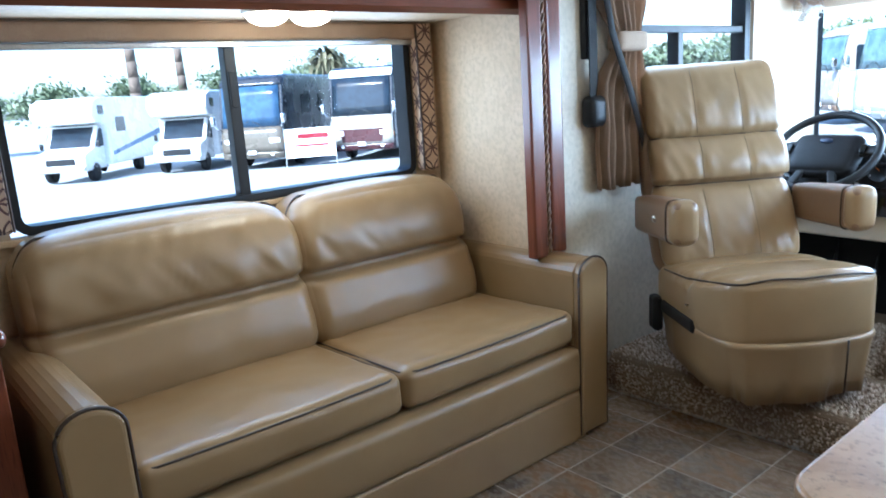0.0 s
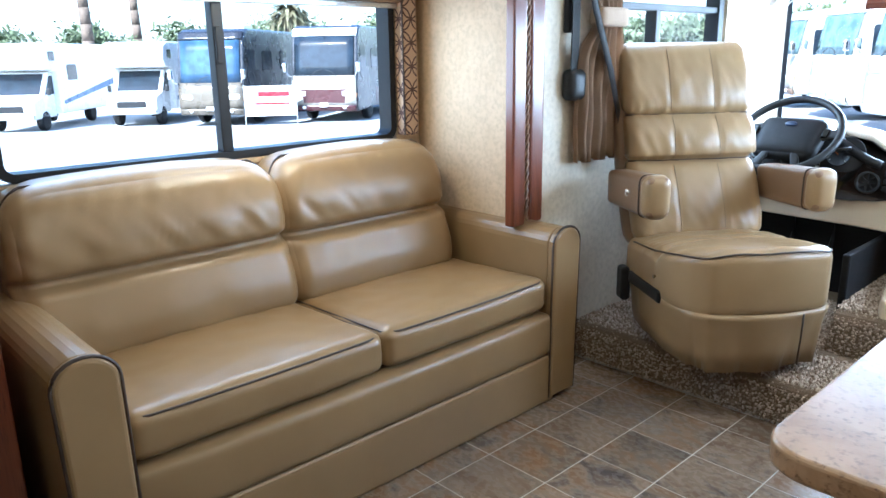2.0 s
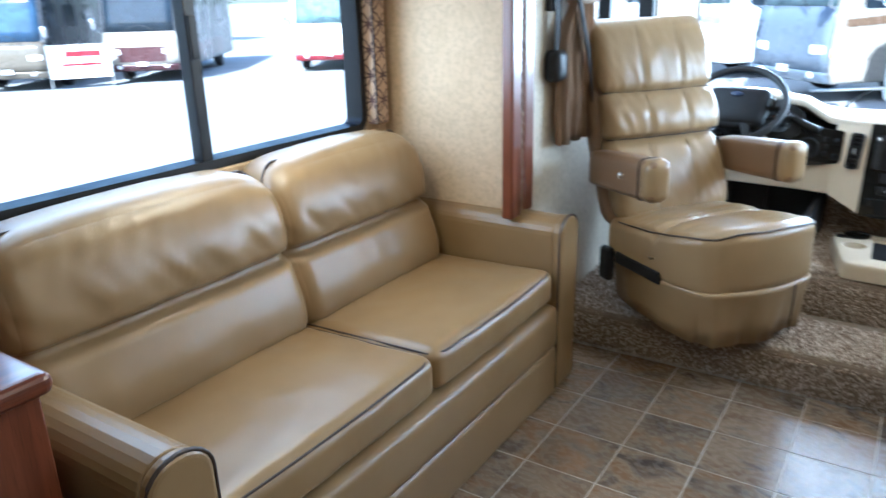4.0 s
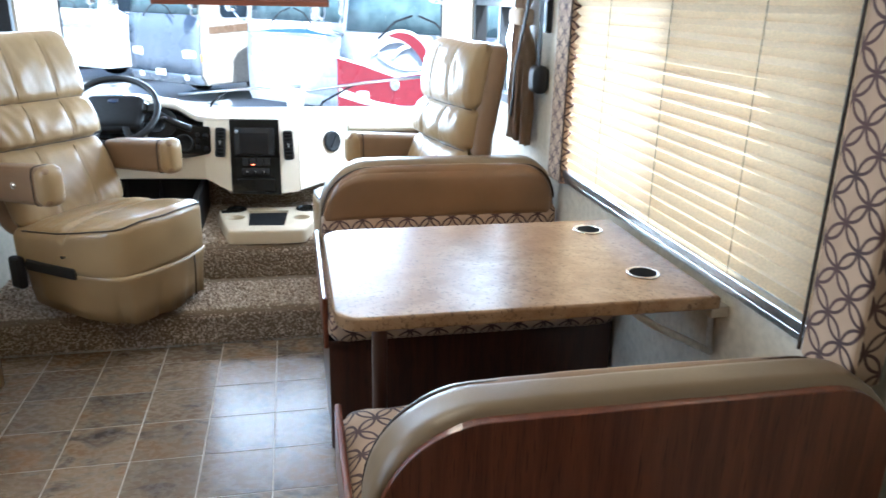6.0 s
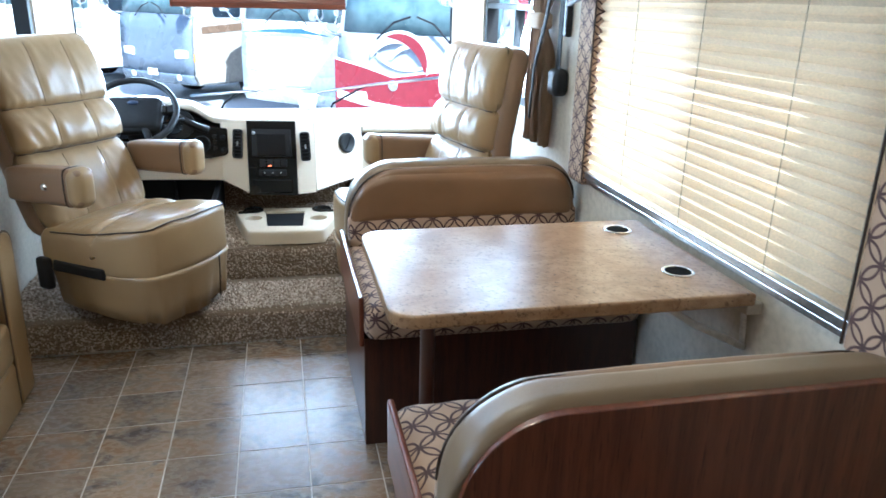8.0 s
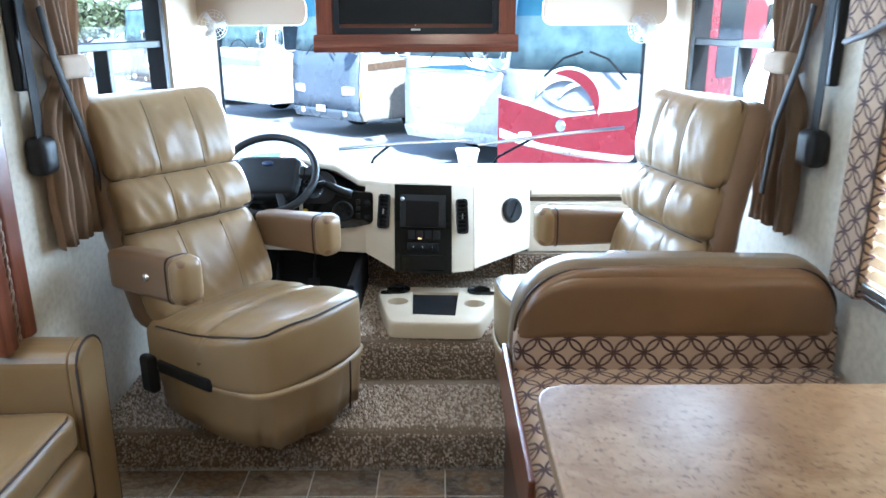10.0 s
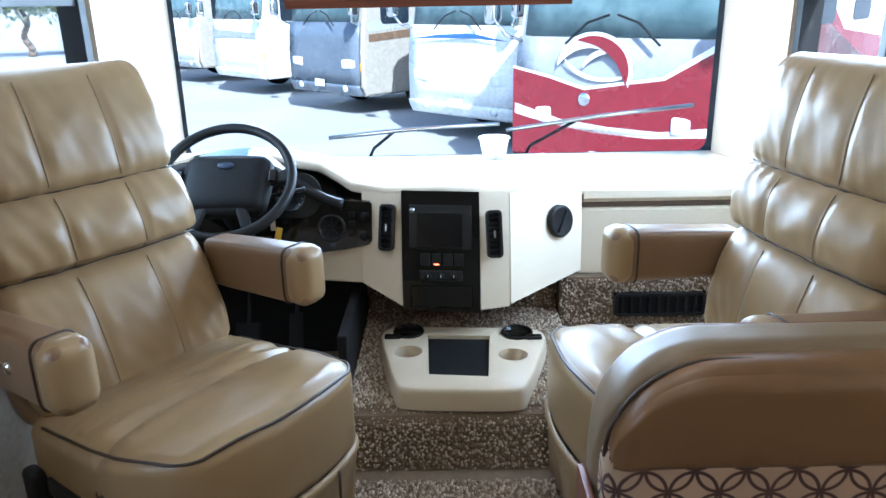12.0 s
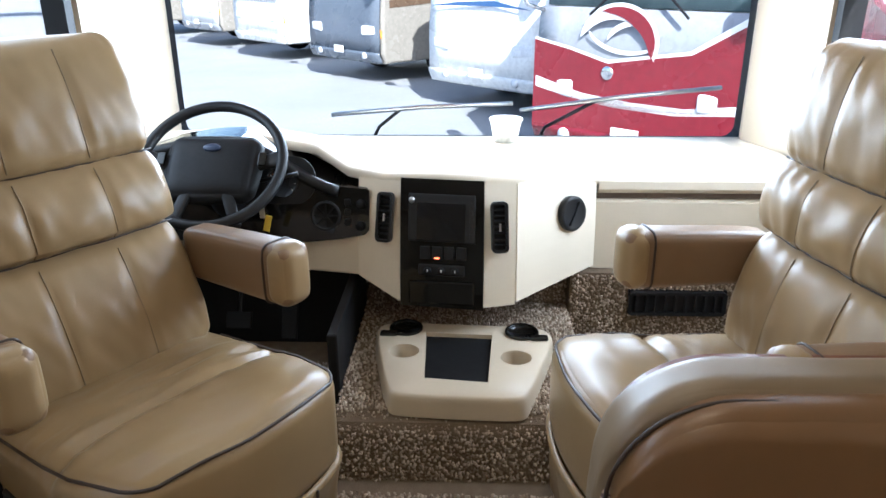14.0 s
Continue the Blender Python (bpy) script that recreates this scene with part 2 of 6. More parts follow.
# near-black colour paints in the shade of a deep cup well
M_CUPSHADE = mat("cup_well_shade", (0.006, 0.005, 0.004), rough=0.85, spec=0.1)


# ---- mesh helpers ----
def thing(name, label, category, group="", kind="", m=None):
    ob = tagged(new(name), label, category, group, kind)
    ob.empty_display_size = 0.1
    if m is not None:
        ob.matrix_world = m
    return ob


def box_uv(me):
    uv = me.uv_layers.new(name="UVMap")
    for p in me.polygons:
        n = [abs(a) for a in p.normal]
        k = n.index(max(n))
        a, b = ((1, 2), (0, 2), (0, 1))[k]
        for li in p.loop_indices:
            co = me.vertices[me.loops[li].vertex_index].co
            uv.data[li].uv = (co[a], co[b])


def part(name, bm, material, parent=None, label="", smooth=False, uv=False):
    """One mesh object out of a bmesh, under a thing or a part."""
    me = bpy.data.meshes.new(name)
    bm.to_mesh(me)
    bm.free()
    me.materials.append(material)
    if smooth:
        me.polygons.foreach_set("use_smooth", [True] * len(me.polygons))
    if uv:
        box_uv(me)
    ob = new(name, me)
    if parent is not None:
        ob.parent = parent
    return tagged(ob, label)


def structure(name, bm, material, label, category, smooth=False, uv=False):
    return tagged(part(name, bm, material, None, "", smooth, uv), label, category, kind="structure")


def box(x0, x1, y0, y1, z0, z1, bevel=0.0, seg=2, bm=None):
    bm = bm or bmesh.new()
    vs = bmesh.ops.create_cube(bm, size=1)["verts"]
    c, s = Vector(((x0 + x1) / 2, (y0 + y1) / 2, (z0 + z1) / 2)), Vector((abs(x1 - x0), abs(y1 - y0), abs(z1 - z0)))
    for v in vs:
        v.co = Vector((v.co.x * s.x, v.co.y * s.y, v.co.z * s.z)) + c
    if bevel:
        es = list({e for v in vs for e in v.link_edges})
        bmesh.ops.bevel(bm, geom=es, offset=bevel, segments=seg, profile=0.5, affect="EDGES")
    return bm


def prism(outline, axis, a, b, bevel=0.0, seg=2):
    """A closed outline of (u, v) pairs drawn out along axis from a to b."""
    bm = bmesh.new()

    def at(u, v, w):
        return {0: (w, u, v), 1: (u, w, v), 2: (u, v, w)}[axis]
    lo = [bm.verts.new(at(u, v, a)) for u, v in outline]
    hi = [bm.verts.new(at(u, v, b)) for u, v in outline]
    n = len(outline)
    f0, f1 = bm.faces.new(lo), bm.faces.new(hi)
    for i in range(n):
        bm.faces.new((lo[i], lo[(i + 1) % n], hi[(i + 1) % n], hi[i]))
    bmesh.ops.recalc_face_normals(bm, faces=bm.faces)
    if bevel:
        es = list(f0.edges) + list(f1.edges)
        bmesh.ops.bevel(bm, geom=es, offset=bevel, segments=seg, profile=0.5, affect="EDGES")
    return bm


def cushion(sx, sy, sz, r=0.05, n=14, puff=0.0, warp=None, wrinkle=0.0, seed=0.0):
    """A soft block about the origin: rounded edges, swollen faces, optional warp and fine creases."""
    bm = bmesh.new()
    made = {}
    half = Vector((sx / 2, sy / 2, sz / 2))
    r = min(r, *half)
    inner = half - Vector((r, r, r))

    def spread(i):
        t = -1 + 2 * i / n
        return math.copysign(1 - (1 - abs(t)) ** 1.5, t)

    def vert(p):
        key = tuple(round(a, 5) for a in p)
        if key not in made:
            q = Vector((p[0] * half.x, p[1] * half.y, p[2] * half.z))
            core = Vector([max(-i, min(i, a)) for a, i in zip(q, inner)])
            d = q - core
            if d.length > 1e-7:
                q = core + d.normalized() * r
            if puff:
                bulge = [(1 - min(1, abs(p[(k + 1) % 3])) ** 2.5) * (1 - min(1, abs(p[(k + 2) % 3])) ** 2.5) for k in range(3)]
                for k in range(3):
                    q[k] += puff * bulge[k] * p[k]
            if wrinkle:
                q += wrinkle * noise.noise_vector(q * 14 + Vector((seed, seed, seed)))
            made[key] = bm.verts.new(warp(q) if warp else q)
        return made[key]
    for k in range(3):
        for side in (-1, 1):
            for i in range(n):
                for j in range(n):
                    quad = []
                    for di, dj in ((0, 0), (1, 0), (1, 1), (0, 1)):
                        p = [0, 0, 0]
                        p[k], p[(k + 1) % 3], p[(k + 2) % 3] = side, spread(i + di), spread(j + dj)
                        quad.append(vert(p))
                    if len(set(quad)) == 4:
                        bm.faces.new(quad if side > 0 else quad[::-1])
    return bm


def tube(points, r=0.004, sides=6, closed=False, bm=None, flat=1.0):
    """A round cord along points."""
    bm = bm or bmesh.new()
    pts = [Vector(p) for p in points]
    n = len(pts)
    rings = []
    for i, p in enumerate(pts):
        if closed:
            d = (pts[(i + 1) % n] - pts[i - 1]).normalized()
        else:
            d = (pts[min(i + 1, n - 1)] - pts[max(i - 1, 0)]).normalized()
        up = Vector((0, 0, 1)) if abs(d.z) < 0.95 else Vector((0, 1, 0))
        a = d.cross(up).normalized()
        b = a.cross(d)
        rings.append([bm.verts.new(p + r * (math.cos(w) * a * flat + math.sin(w) * b)) for w in (2 * math.pi * k / sides for k in range(sides))])
    m = n if closed else n - 1
    for i in range(m):
        for k in range(sides):
            bm.faces.new((rings[i][k], rings[i][(k + 1) % sides], rings[(i + 1) % n][(k + 1) % sides], rings[(i + 1) % n][k]))
    if not closed:
        bm.faces.new(rings[0])
        bm.faces.new(rings[-1][::-1])
    bmesh.ops.recalc_face_normals(bm, faces=bm.faces)
    return bm


def lathe(profile, sides=24, bm=None, m=None, axis=2):
    """A turned shape from (radius, height) pairs."""
    bm = bm or bmesh.new()
    rings = []
    for r, h in profile:
        ring = []
        for k in range(sides):
            w = 2 * math.pi * k / sides
            v = Vector((r * math.cos(w), r * math.sin(w), h))
            ring.append(bm.verts.new(m @ v if m else v))
        rings.append(ring)
    for a, b in zip(rings, rings[1:]):
        for k in range(sides):
            bm.faces.new((a[k], a[(k + 1) % sides], b[(k + 1) % sides], b[k]))
    if profile[0][0] > 1e-4:
        bm.faces.new(rings[0][::-1])
    if profile[-1][0] > 1e-4:
        bm.faces.new(rings[-1])
    bmesh.ops.remove_doubles(bm, verts=bm.verts, dist=1e-6)
    bmesh.ops.recalc_face_normals(bm, faces=bm.faces)
    return bm


def turned(bm, m):
    bmesh.ops.transform(bm, matrix=m, verts=bm.verts)
    return bm


def rounded(w, h, r, n=6, cx=0.0, cy=0.0):
    """The outline of a rectangle with round corners."""
    out = []
    for sx, sy, a0 in ((1, 1, 0), (-1, 1, 90), (-1, -1, 180), (1, -1, 270)):
        for k in range(n + 1):
            a = radians(a0 + 90 * k / n)
            out.append((cx + sx * (w / 2 - r) + r * math.cos(a), cy + sy * (h / 2 - r) + r * math.sin(a)))
    return out


def wall_with_holes(axis, at0, at1, u0, u1, z0, z1, holes):
    """A wall slab across axis (0: x, 1: y) from at0 to at1, its openings (u0, u1, z0, z1) cut right through."""
    us = sorted({u0, u1, *[h[0] for h in holes], *[h[1] for h in holes]})
    zs = sorted({z0, z1, *[h[2] for h in holes], *[h[3] for h in holes]})
    bm = bmesh.new()
    vs = {}

    def open_at(i, j):
        if not (0 <= i < len(us) - 1 and 0 <= j < len(zs) - 1):
            return True
        u, z = (us[i] + us[i + 1]) / 2, (zs[j] + zs[j + 1]) / 2
        return any(h[0] < u < h[1] and h[2] < z < h[3] for h in holes)

    def v(i, j, k):
        if (i, j, k) not in vs:
            w = (at0, at1)[k]
            vs[i, j, k] = bm.verts.new((w, us[i], zs[j]) if axis == 0 else (us[i], w, zs[j]))
        return vs[i, j, k]
    for i in range(len(us) - 1):
        for j in range(len(zs) - 1):
            if open_at(i, j):
                continue
            for k in (0, 1):
                bm.faces.new((v(i, j, k), v(i + 1, j, k), v(i + 1, j + 1, k), v(i, j + 1, k)))
            for di, dj, a, b in ((-1, 0, (i, j), (i, j + 1)), (1, 0, (i + 1, j), (i + 1, j + 1)), (0, -1, (i, j), (i + 1, j)), (0, 1, (i, j + 1), (i + 1, j + 1))):
                if open_at(i + di, j + dj):
                    bm.faces.new((v(*a, 0), v(*b, 0), v(*b, 1), v(*a, 1)))
    bmesh.ops.recalc_face_normals(bm, faces=bm.faces)
    return bm


# ---- shell of the motorhome ----
XR, XL, XS = 0.75, -1.73, -2.29          # inner faces: passenger side, driver side, slide-out
YB, YF = -1.6, 4.22                      # behind the camera, windscreen
ZC = 2.06
SLIDE = (-0.35, 2.06)                    # slide-out along y
structure("wall_right", wall_with_holes(0, XR, XR + 0.06, YB, YF, -0.3, ZC, [(0.535, 2.055, 0.81, 1.62), (2.75, 3.79, 0.98, 1.86)]), M_WALL, "cream vinyl side wall behind the dinette", "wall")
structure("wall_left", wall_with_holes(0, XL - 0.06, XL, YB, YF, -0.3, ZC, [(SLIDE[0] - 0.004, SLIDE[1] + 0.004, 0.0, 1.98), (2.53, 3.57, 0.98, 1.86)]), M_WALL, "cream vinyl side wall beside the driver seat", "wall")
structure("wall_back", box(XS - 0.1, XR + 0.06, YB - 0.06, YB, -0.3, ZC), M_WALL, "plain cream wall closing the rear", "wall")
structure("slide_wall_outer", wall_with_holes(0, XS - 0.06, XS, SLIDE[0] - 0.05, SLIDE[1] + 0.05, 0.0, 2.0, [(0.44, 1.93, 0.94, 1.54)]), M_WALL2, "tan vinyl outer wall of the slide-out with window", "wall")
structure("slide_wall_front", box(XS, XL - 0.002, SLIDE[1], SLIDE[1] + 0.05, 0.0, 2.0), M_WALL2, "tan vinyl end wall of the slide-out", "wall")
structure("slide_wall_rear", box(XS, XL - 0.002, SLIDE[0] - 0.05, SLIDE[0], 0.0, 2.0), M_WALL2, "tan vinyl rear end of the slide-out", "wall")
structure("slide_floor", box(XS - 0.06, XL - 0.062, SLIDE[0], SLIDE[1], -0.06, -0.004), M_DARKWOOD, "floor of the slide-out under the sofa", "floor")
structure("ceiling", box(XS - 0.1, XR + 0.06, YB - 0.06, YF + 0.1, ZC, ZC + 0.06), M_CEIL, "pale vinyl motorhome ceiling", "ceiling")
structure("wall_front", wall_with_holes(1, YF, YF + 0.06, XL - 0.06, XR + 0.06, -0.3, ZC, [(-1.71, 0.66, 0.775, 1.86)]), M_TRIM, "cream front wall around the windscreen", "wall")
floor = structure("floor", box(XL, XR, YB, 4.2, -0.06, -0.0012), M_GROUT, "slate-look tile floor with pale joints", "floor")

# carpeted cab floor, step and engine hump
STEP_Y, STEP_Z, HUMP_Z = 2.43, 0.160, 0.312
structure("cab_step", box(XL + 0.002, XR - 0.002, STEP_Y, 4.2, -0.002, STEP_Z, 0.03, 4), M_CARPET, "raised cab floor in brown carpet", "carpet", smooth=False)
HUMP_X0, HUMP_X1 = -0.84, -0.12
hump = prism([(2.83, STEP_Z - 0.01), (2.885, 0.27), (2.90, 0.297), (2.935, HUMP_Z), (3.62, HUMP_Z + 0.01), (3.64, 0.60), (4.1, 0.60), (4.1, STEP_Z - 0.01)], 0, HUMP_X0, HUMP_X1, 0.015, 3)
structure("engine_cover", hump, M_CARPET, "brown carpeted engine cover between the cab seats", "engine cover")


# ---- sofa ----
def build_sofa():
    s = thing("sofa", "tan leather two-seat sofa bed with rolled arms", "sofa")
    y0, y1, mid = 0.34, 2.13, 1.232
    part("base", box(-2.28, -1.507, y0 + 0.10, y1 - 0.10, 0.0, 0.192, 0.016, 3), M_SOFA, s)
    part("drawer_front", cushion(0.78, y1 - y0 - 0.2, 0.165, 0.028, 12, 0.005, lambda q: q + Vector((-1.894, (y0 + y1) / 2, 0.2725))), M_SOFA, s, smooth=True)
    for a, b, sd in ((y0 + 0.125, mid, 1.0), (mid, y1 - 0.135, 5.0)):
        w = b - a

        def seat_warp(q, a=a, b=b):
            t = (q.x + 0.36) / 0.72
            return Vector((q.x - 1.889, q.y + (a + b) / 2, q.z + 0.420 - 0.02 * (0.5 - t)))
        c = part("seat_cushion", cushion(0.74, w - 0.004, 0.128, 0.036, 40, 0.010, seat_warp, 0.0035, sd), M_SOFA, s, smooth=True)
        ex, ey, ez = 0.37 - 0.008, (w - 0.004) / 2 - 0.008, 0.061 - 0.008
        line = [seat_warp(Vector((x, -ey, ez))) for x in (-0.30, 0.0, 0.20, 0.33)] + [seat_warp(Vector((ex - 0.012, -ey + 0.012, ez)))]
        line += [seat_warp(Vector((ex + 0.009 * (1 - (u / ey) ** 2), u, ez))) for u in (ey * (k / 8 - 1) for k in range(1, 16))]
        line += [seat_warp(Vector((ex - 0.012, ey - 0.012, ez)))] + [seat_warp(Vector((x, ey, ez))) for x in (0.33, 0.20, 0.0, -0.30)]
        part("piping", tube(line, 0.0032), M_PIPE, c, "dark seam piping", True)

    for a, b, sd in ((y0 + 0.065, mid + 0.005, 2.0), (mid - 0.005, y1 - 0.16, 8.0)):
        w, h = b - a, 0.50

        def back_warp(q, a=a, b=b, w=w):
            t = (q.z + 0.25) / 0.5                       # 0 at the seat, 1 at the top
            crease = math.exp(-((t - 0.50) / 0.035) ** 2)
            front = q.x > 0
            x = q.x + (0.036 * math.exp(-((t - 0.74) / 0.24) ** 2) + 0.026 * math.exp(-((t - 0.22) / 0.2) ** 2) - 0.045 * crease if front else 0)
            side = abs(q.y) / (w / 2)
            z = q.z - 0.024 * max(0, side - 0.72) ** 1.3 * 6 * min(1.0, max(0.0, (t - 0.45) / 0.5)) ** 2 + 0.012 * (1 - side ** 2) * min(1.0, max(0.0, (t - 0.6) / 0.4))
            if front:
                x += 0.0062 * noise.noise(Vector((q.y * 24 + q.z * 20, q.z * 5, a))) * math.exp(-((t - 0.64) / 0.13) ** 2)
                x += 0.0026 * noise.noise(Vector((q.y * 34 - q.z * 16, q.z * 4, a + 3))) * math.exp(-((t - 0.90) / 0.10) ** 2)
                x += 0.0024 * noise.noise(Vector((q.y * 13, q.z * 10, a + 6)))
            return Vector((x - 2.080 - 0.125 * (t - 0.1), q.y + (a + b) / 2, z + 0.700))
        c = part("back_cushion", cushion(0.19, w, h, 0.06, 64, 0.010, back_warp, 0.0012, sd), M_SOFA, s, smooth=True)
        rim = [p for p in rounded(w + 0.004, h + 0.006, 0.072, 10) if p[1] > -h * 0.30]
        rim.sort(key=lambda p: math.atan2(p[1] + 0.4, p[0]))
        part("piping", tube([back_warp(Vector((0.026, u, v))) + Vector((0, 0, 0.011 * (1 - (2 * u / w) ** 4) if v > 0 else 0)) for u, v in rim], 0.0042), M_PIPE, c, "dark seam piping", True)
    # rolled arms with an upright front panel
    for ya, yb, lean in ((y0, y0 + 0.135, -1), (y1 - 0.135, y1 + 0.01, 1)):
        yc, w = (ya + yb) / 2, yb - ya

        def arm_outline(grow):
            pts = [(yc - w / 2 * grow, 0.02), (yc + w / 2 * grow, 0.02)]
            for k in range(13):
                a = math.pi * k / 12
                flare = 0.012 * lean
                pts.append((yc + flare + (w / 2 + 0.004) * grow * math.cos(a), 0.61 + 0.062 * grow * math.sin(a)))
            return pts
        arm = part("arm", prism(arm_outline(0.97), 0, -2.26, -1.535, 0.006), M_SOFA, s, smooth=False)
        part("arm_front", prism(arm_outline(1.0), 0, -1.538, -1.500, 0.012, 3), M_SOFA, arm)
        part("piping", tube([(-1.508, u, v) for u, v in arm_outline(1.03)[1:]] + [(-1.508, *arm_outline(1.03)[0])], 0.0045), M_PIPE, arm, "dark seam piping", True)
    return s


build_sofa()


# ---- dinette ----
def bench(name, y_front, y_back, facing):
    """A dinette bench; facing is +1 when its seat looks towards +y."""
    f = facing
    s = thing(name, "dinette bench with wooden base, patterned seat and leather back", "bench", "dinette benches")
    x0, x1 = -0.268, XR - 0.012
    part("base", box(x0 + 0.005, x1, *sorted((y_front - 0.05 * f, y_back + 0.035 * f)), 0.0, 0.415, 0.004), M_DARKWOOD, s)
    part("side_trim", box(x0 - 0.012, x0 + 0.005, *sorted((y_front - 0.04 * f, y_back + 0.03 * f)), 0.39, 0.57, 0.006), M_CHERRY_Y, s, "cherry wood end rail")
    seat_len = abs(y_front - y_back) - 0.10
    c = (y_front + y_back) / 2 + 0.05 * f
    part("seat_cushion", cushion(x1 - x0 - 0.01, seat_len, 0.125, 0.045, 16, 0.008, lambda q: q + Vector(((x0 + x1) / 2, c, 0.478)), 0.003, 3), M_PETAL, s, "petal patterned cloth", True, True)
    # backrest: cloth below, leather above, with a thick rolled top
    ya = y_back + 0.15 * f
    low = part("back_cloth", cushion(x1 - x0 - 0.03, 0.09, 0.20, 0.03, 12, 0.006, lambda q: q + Vector(((x0 + x1) / 2 + 0.005, ya - 0.03 * f, 0.580)), 0.002, 4), M_PETAL, s, "petal patterned cloth", True, True)

    def outline(inset, z_top, rad):
        a, b = x0 + 0.01 + inset, x1 - 0.012 - inset
        pts = [(a, 0.50), (b, 0.50)]
        for k in range(13):
            w = math.pi / 2 * k / 12
            pts.append((b - rad * 0.75 * (1 - math.cos(w)), z_top - rad * 0.75 + rad * 0.75 * math.sin(w)))
        for k in range(13):
            w = math.pi / 2 * k / 12
            pts.append((a + rad * (1 - math.sin(w)), z_top - rad + rad * math.cos(w)))
        return pts

    def arched(inset, z_low, z_top, rad, y_lo, y_hi, soft, puff, seed):
        """A soft slab whose top edge follows the round-shouldered outline."""
        a, b = x0 + 0.01 + inset, x1 - 0.012 - inset
        h = z_top - z_low

        def warp(q):
            x = q.x + (a + b) / 2
            top = z_top
            dl, dr, rr = max(0.0, x - a), max(0.0, b - x), rad * 0.75
            if dl < rad:
                top = z_top - rad + math.sqrt(max(0.0, rad ** 2 - (rad - dl) ** 2))
            elif dr < rr:
                top = z_top - rr + math.sqrt(max(0.0, rr ** 2 - (rr - dr) ** 2))
            t = (q.z + h / 2) / h
            return Vector((x, q.y + (y_lo + y_hi) / 2, z_low + (top - z_low) * t))
        return cushion(b - a, abs(y_hi - y_lo), h, soft, 34, puff, warp, 0.002, seed)
    part("back_frame", arched(0.0, 0.50, 0.868, 0.20, y_back + 0.004 * f, ya - 0.03 * f, 0.035, 0.004, 2.0), M_BENCH_TOP, s, "taupe leather band round the backrest", True)
    part("back_pad", arched(0.016, 0.632, 0.845, 0.19, ya - 0.07 * f, ya + 0.022 * f, 0.04, 0.010, 6.0), M_BENCH, s, "caramel leather pad", True)
    part("piping", tube([(u, ya - 0.018 * f, v) for u, v in outline(0.008, 0.849, 0.195)[2:]], 0.004), M_PIPE, s, "dark seam piping", True)
    part("back_panel", prism([(u, v if v > 0.51 else 0.0) for u, v in outline(0.014, 0.856, 0.190)], 1, *sorted((y_back - 0.006 * f, y_back + 0.02 * f)), 0.002), M_CHERRY, s, "cherry wood back panel")
    return s


M_BENCH_TOP = leather("taupe_leather", (0.225, 0.162, 0.098), (0.195, 0.140, 0.084), 0.36)
bench("dinette_bench", 1.475, 2.30, -1)
bench("dinette_bench", 0.905, 0.285, 1)


def lap_belt(x, y, turn):
    """A bench lap belt: a buckle on a short strap that comes out behind the seat cushion."""
    b = thing("lap_belt", "black lap belt lying on the patterned bench seat", "seat belt", "lap belts of the dinette", m=pose(x, y, 0.545, 0, 0, turn))
    part("strap", box(-0.024, 0.024, -0.17, 0.02, 0.002, 0.006, 0.001), M_BELT, b)
    part("buckle", cushion(0.062, 0.10, 0.026, 0.012, 8, 0.002, lambda q: q + Vector((0, 0.055, 0.015))), M_BLACK, b, smooth=True)
    part("release_button", box(-0.016, 0.016, 0.085, 0.104, 0.012, 0.020, 0.002), M_RUBBER, b)
    return b


lap_belt(0.02, 0.66, 12)
lap_belt(0.52, 0.68, -15)


def build_table():
    t = thing("dinette_table", "speckled brown laminate dinette table with rounded corners", "table")
    x0, x1, y0, y1 = -0.270, XR - 0.045, 0.862, 1.560
    pts = []
    r = 0.07
    for cx, cy, a0 in ((x0 + r, y1 - r, 90), (x0 + r, y0 + r, 180)):
        for k in range(9):
            a = radians(a0 + 90 * k / 8)
            pts.append((cx + r * math.cos(a), cy + r * math.sin(a)))
    pts += [(x1, y0), (x1, y1)]
    part("tabletop", prism(pts, 2, 0.749, 0.787, 0.007, 3), M_TABLE, t)
    for cx, cy in ((0.580, 1.448), (0.580, 1.047)):
        ring = part("cup_holder", lathe([(0.037, 0.7875), (0.037, 0.7905), (0.043, 0.7915), (0.0465, 0.7895), (0.0465, 0.7875)], 28, m=Matrix.Translation((cx, cy, 0))), M_CHROME, t, "steel-rimmed cup holder", True)
        # flat disc, its black stands for the shade down the uncut hole
        part("well", lathe([(0.0, 0.7882), (0.037, 0.7882), (0.037, 0.7894), (0.0, 0.7894)], 28, m=Matrix.Translation((cx, cy, 0))), M_CUPSHADE, ring)
    part("leg", lathe([(0.028, 0.0), (0.028, 0.012), (0.02, 0.02), (0.02, 0.726), (0.032, 0.737), (0.032, 0.750)], 16, m=Matrix.Translation((-0.155, 0.99, 0))), M_DARKWOOD, t, "dark wooden table leg", True)
    part("wall_bracket", tube([(0.47, 0.94, 0.746), (0.58, 0.935, 0.675), (XR - 0.008, 0.93, 0.595)], 0.011, 6), M_WHITE, t, "white folding wall strut", True)
    part("wall_brace", tube([(XR - 0.012, 0.95, 0.74), (XR - 0.012, 0.94, 0.67), (XR - 0.012, 0.93, 0.60)], 0.009, 6), M_WHITE, t, "white upright brace", True)
    part("wall_rail", box(XR - 0.052, XR - 0.002, y0 + 0.02, y1 - 0.02, 0.715, 0.748, 0.004), M_WALL, t)
    return t


build_table()


# ---- cab seats ----
M_ARM = leather("taupe_arm_leather", (0.235, 0.145, 0.080), (0.20, 0.122, 0.066), 0.36)

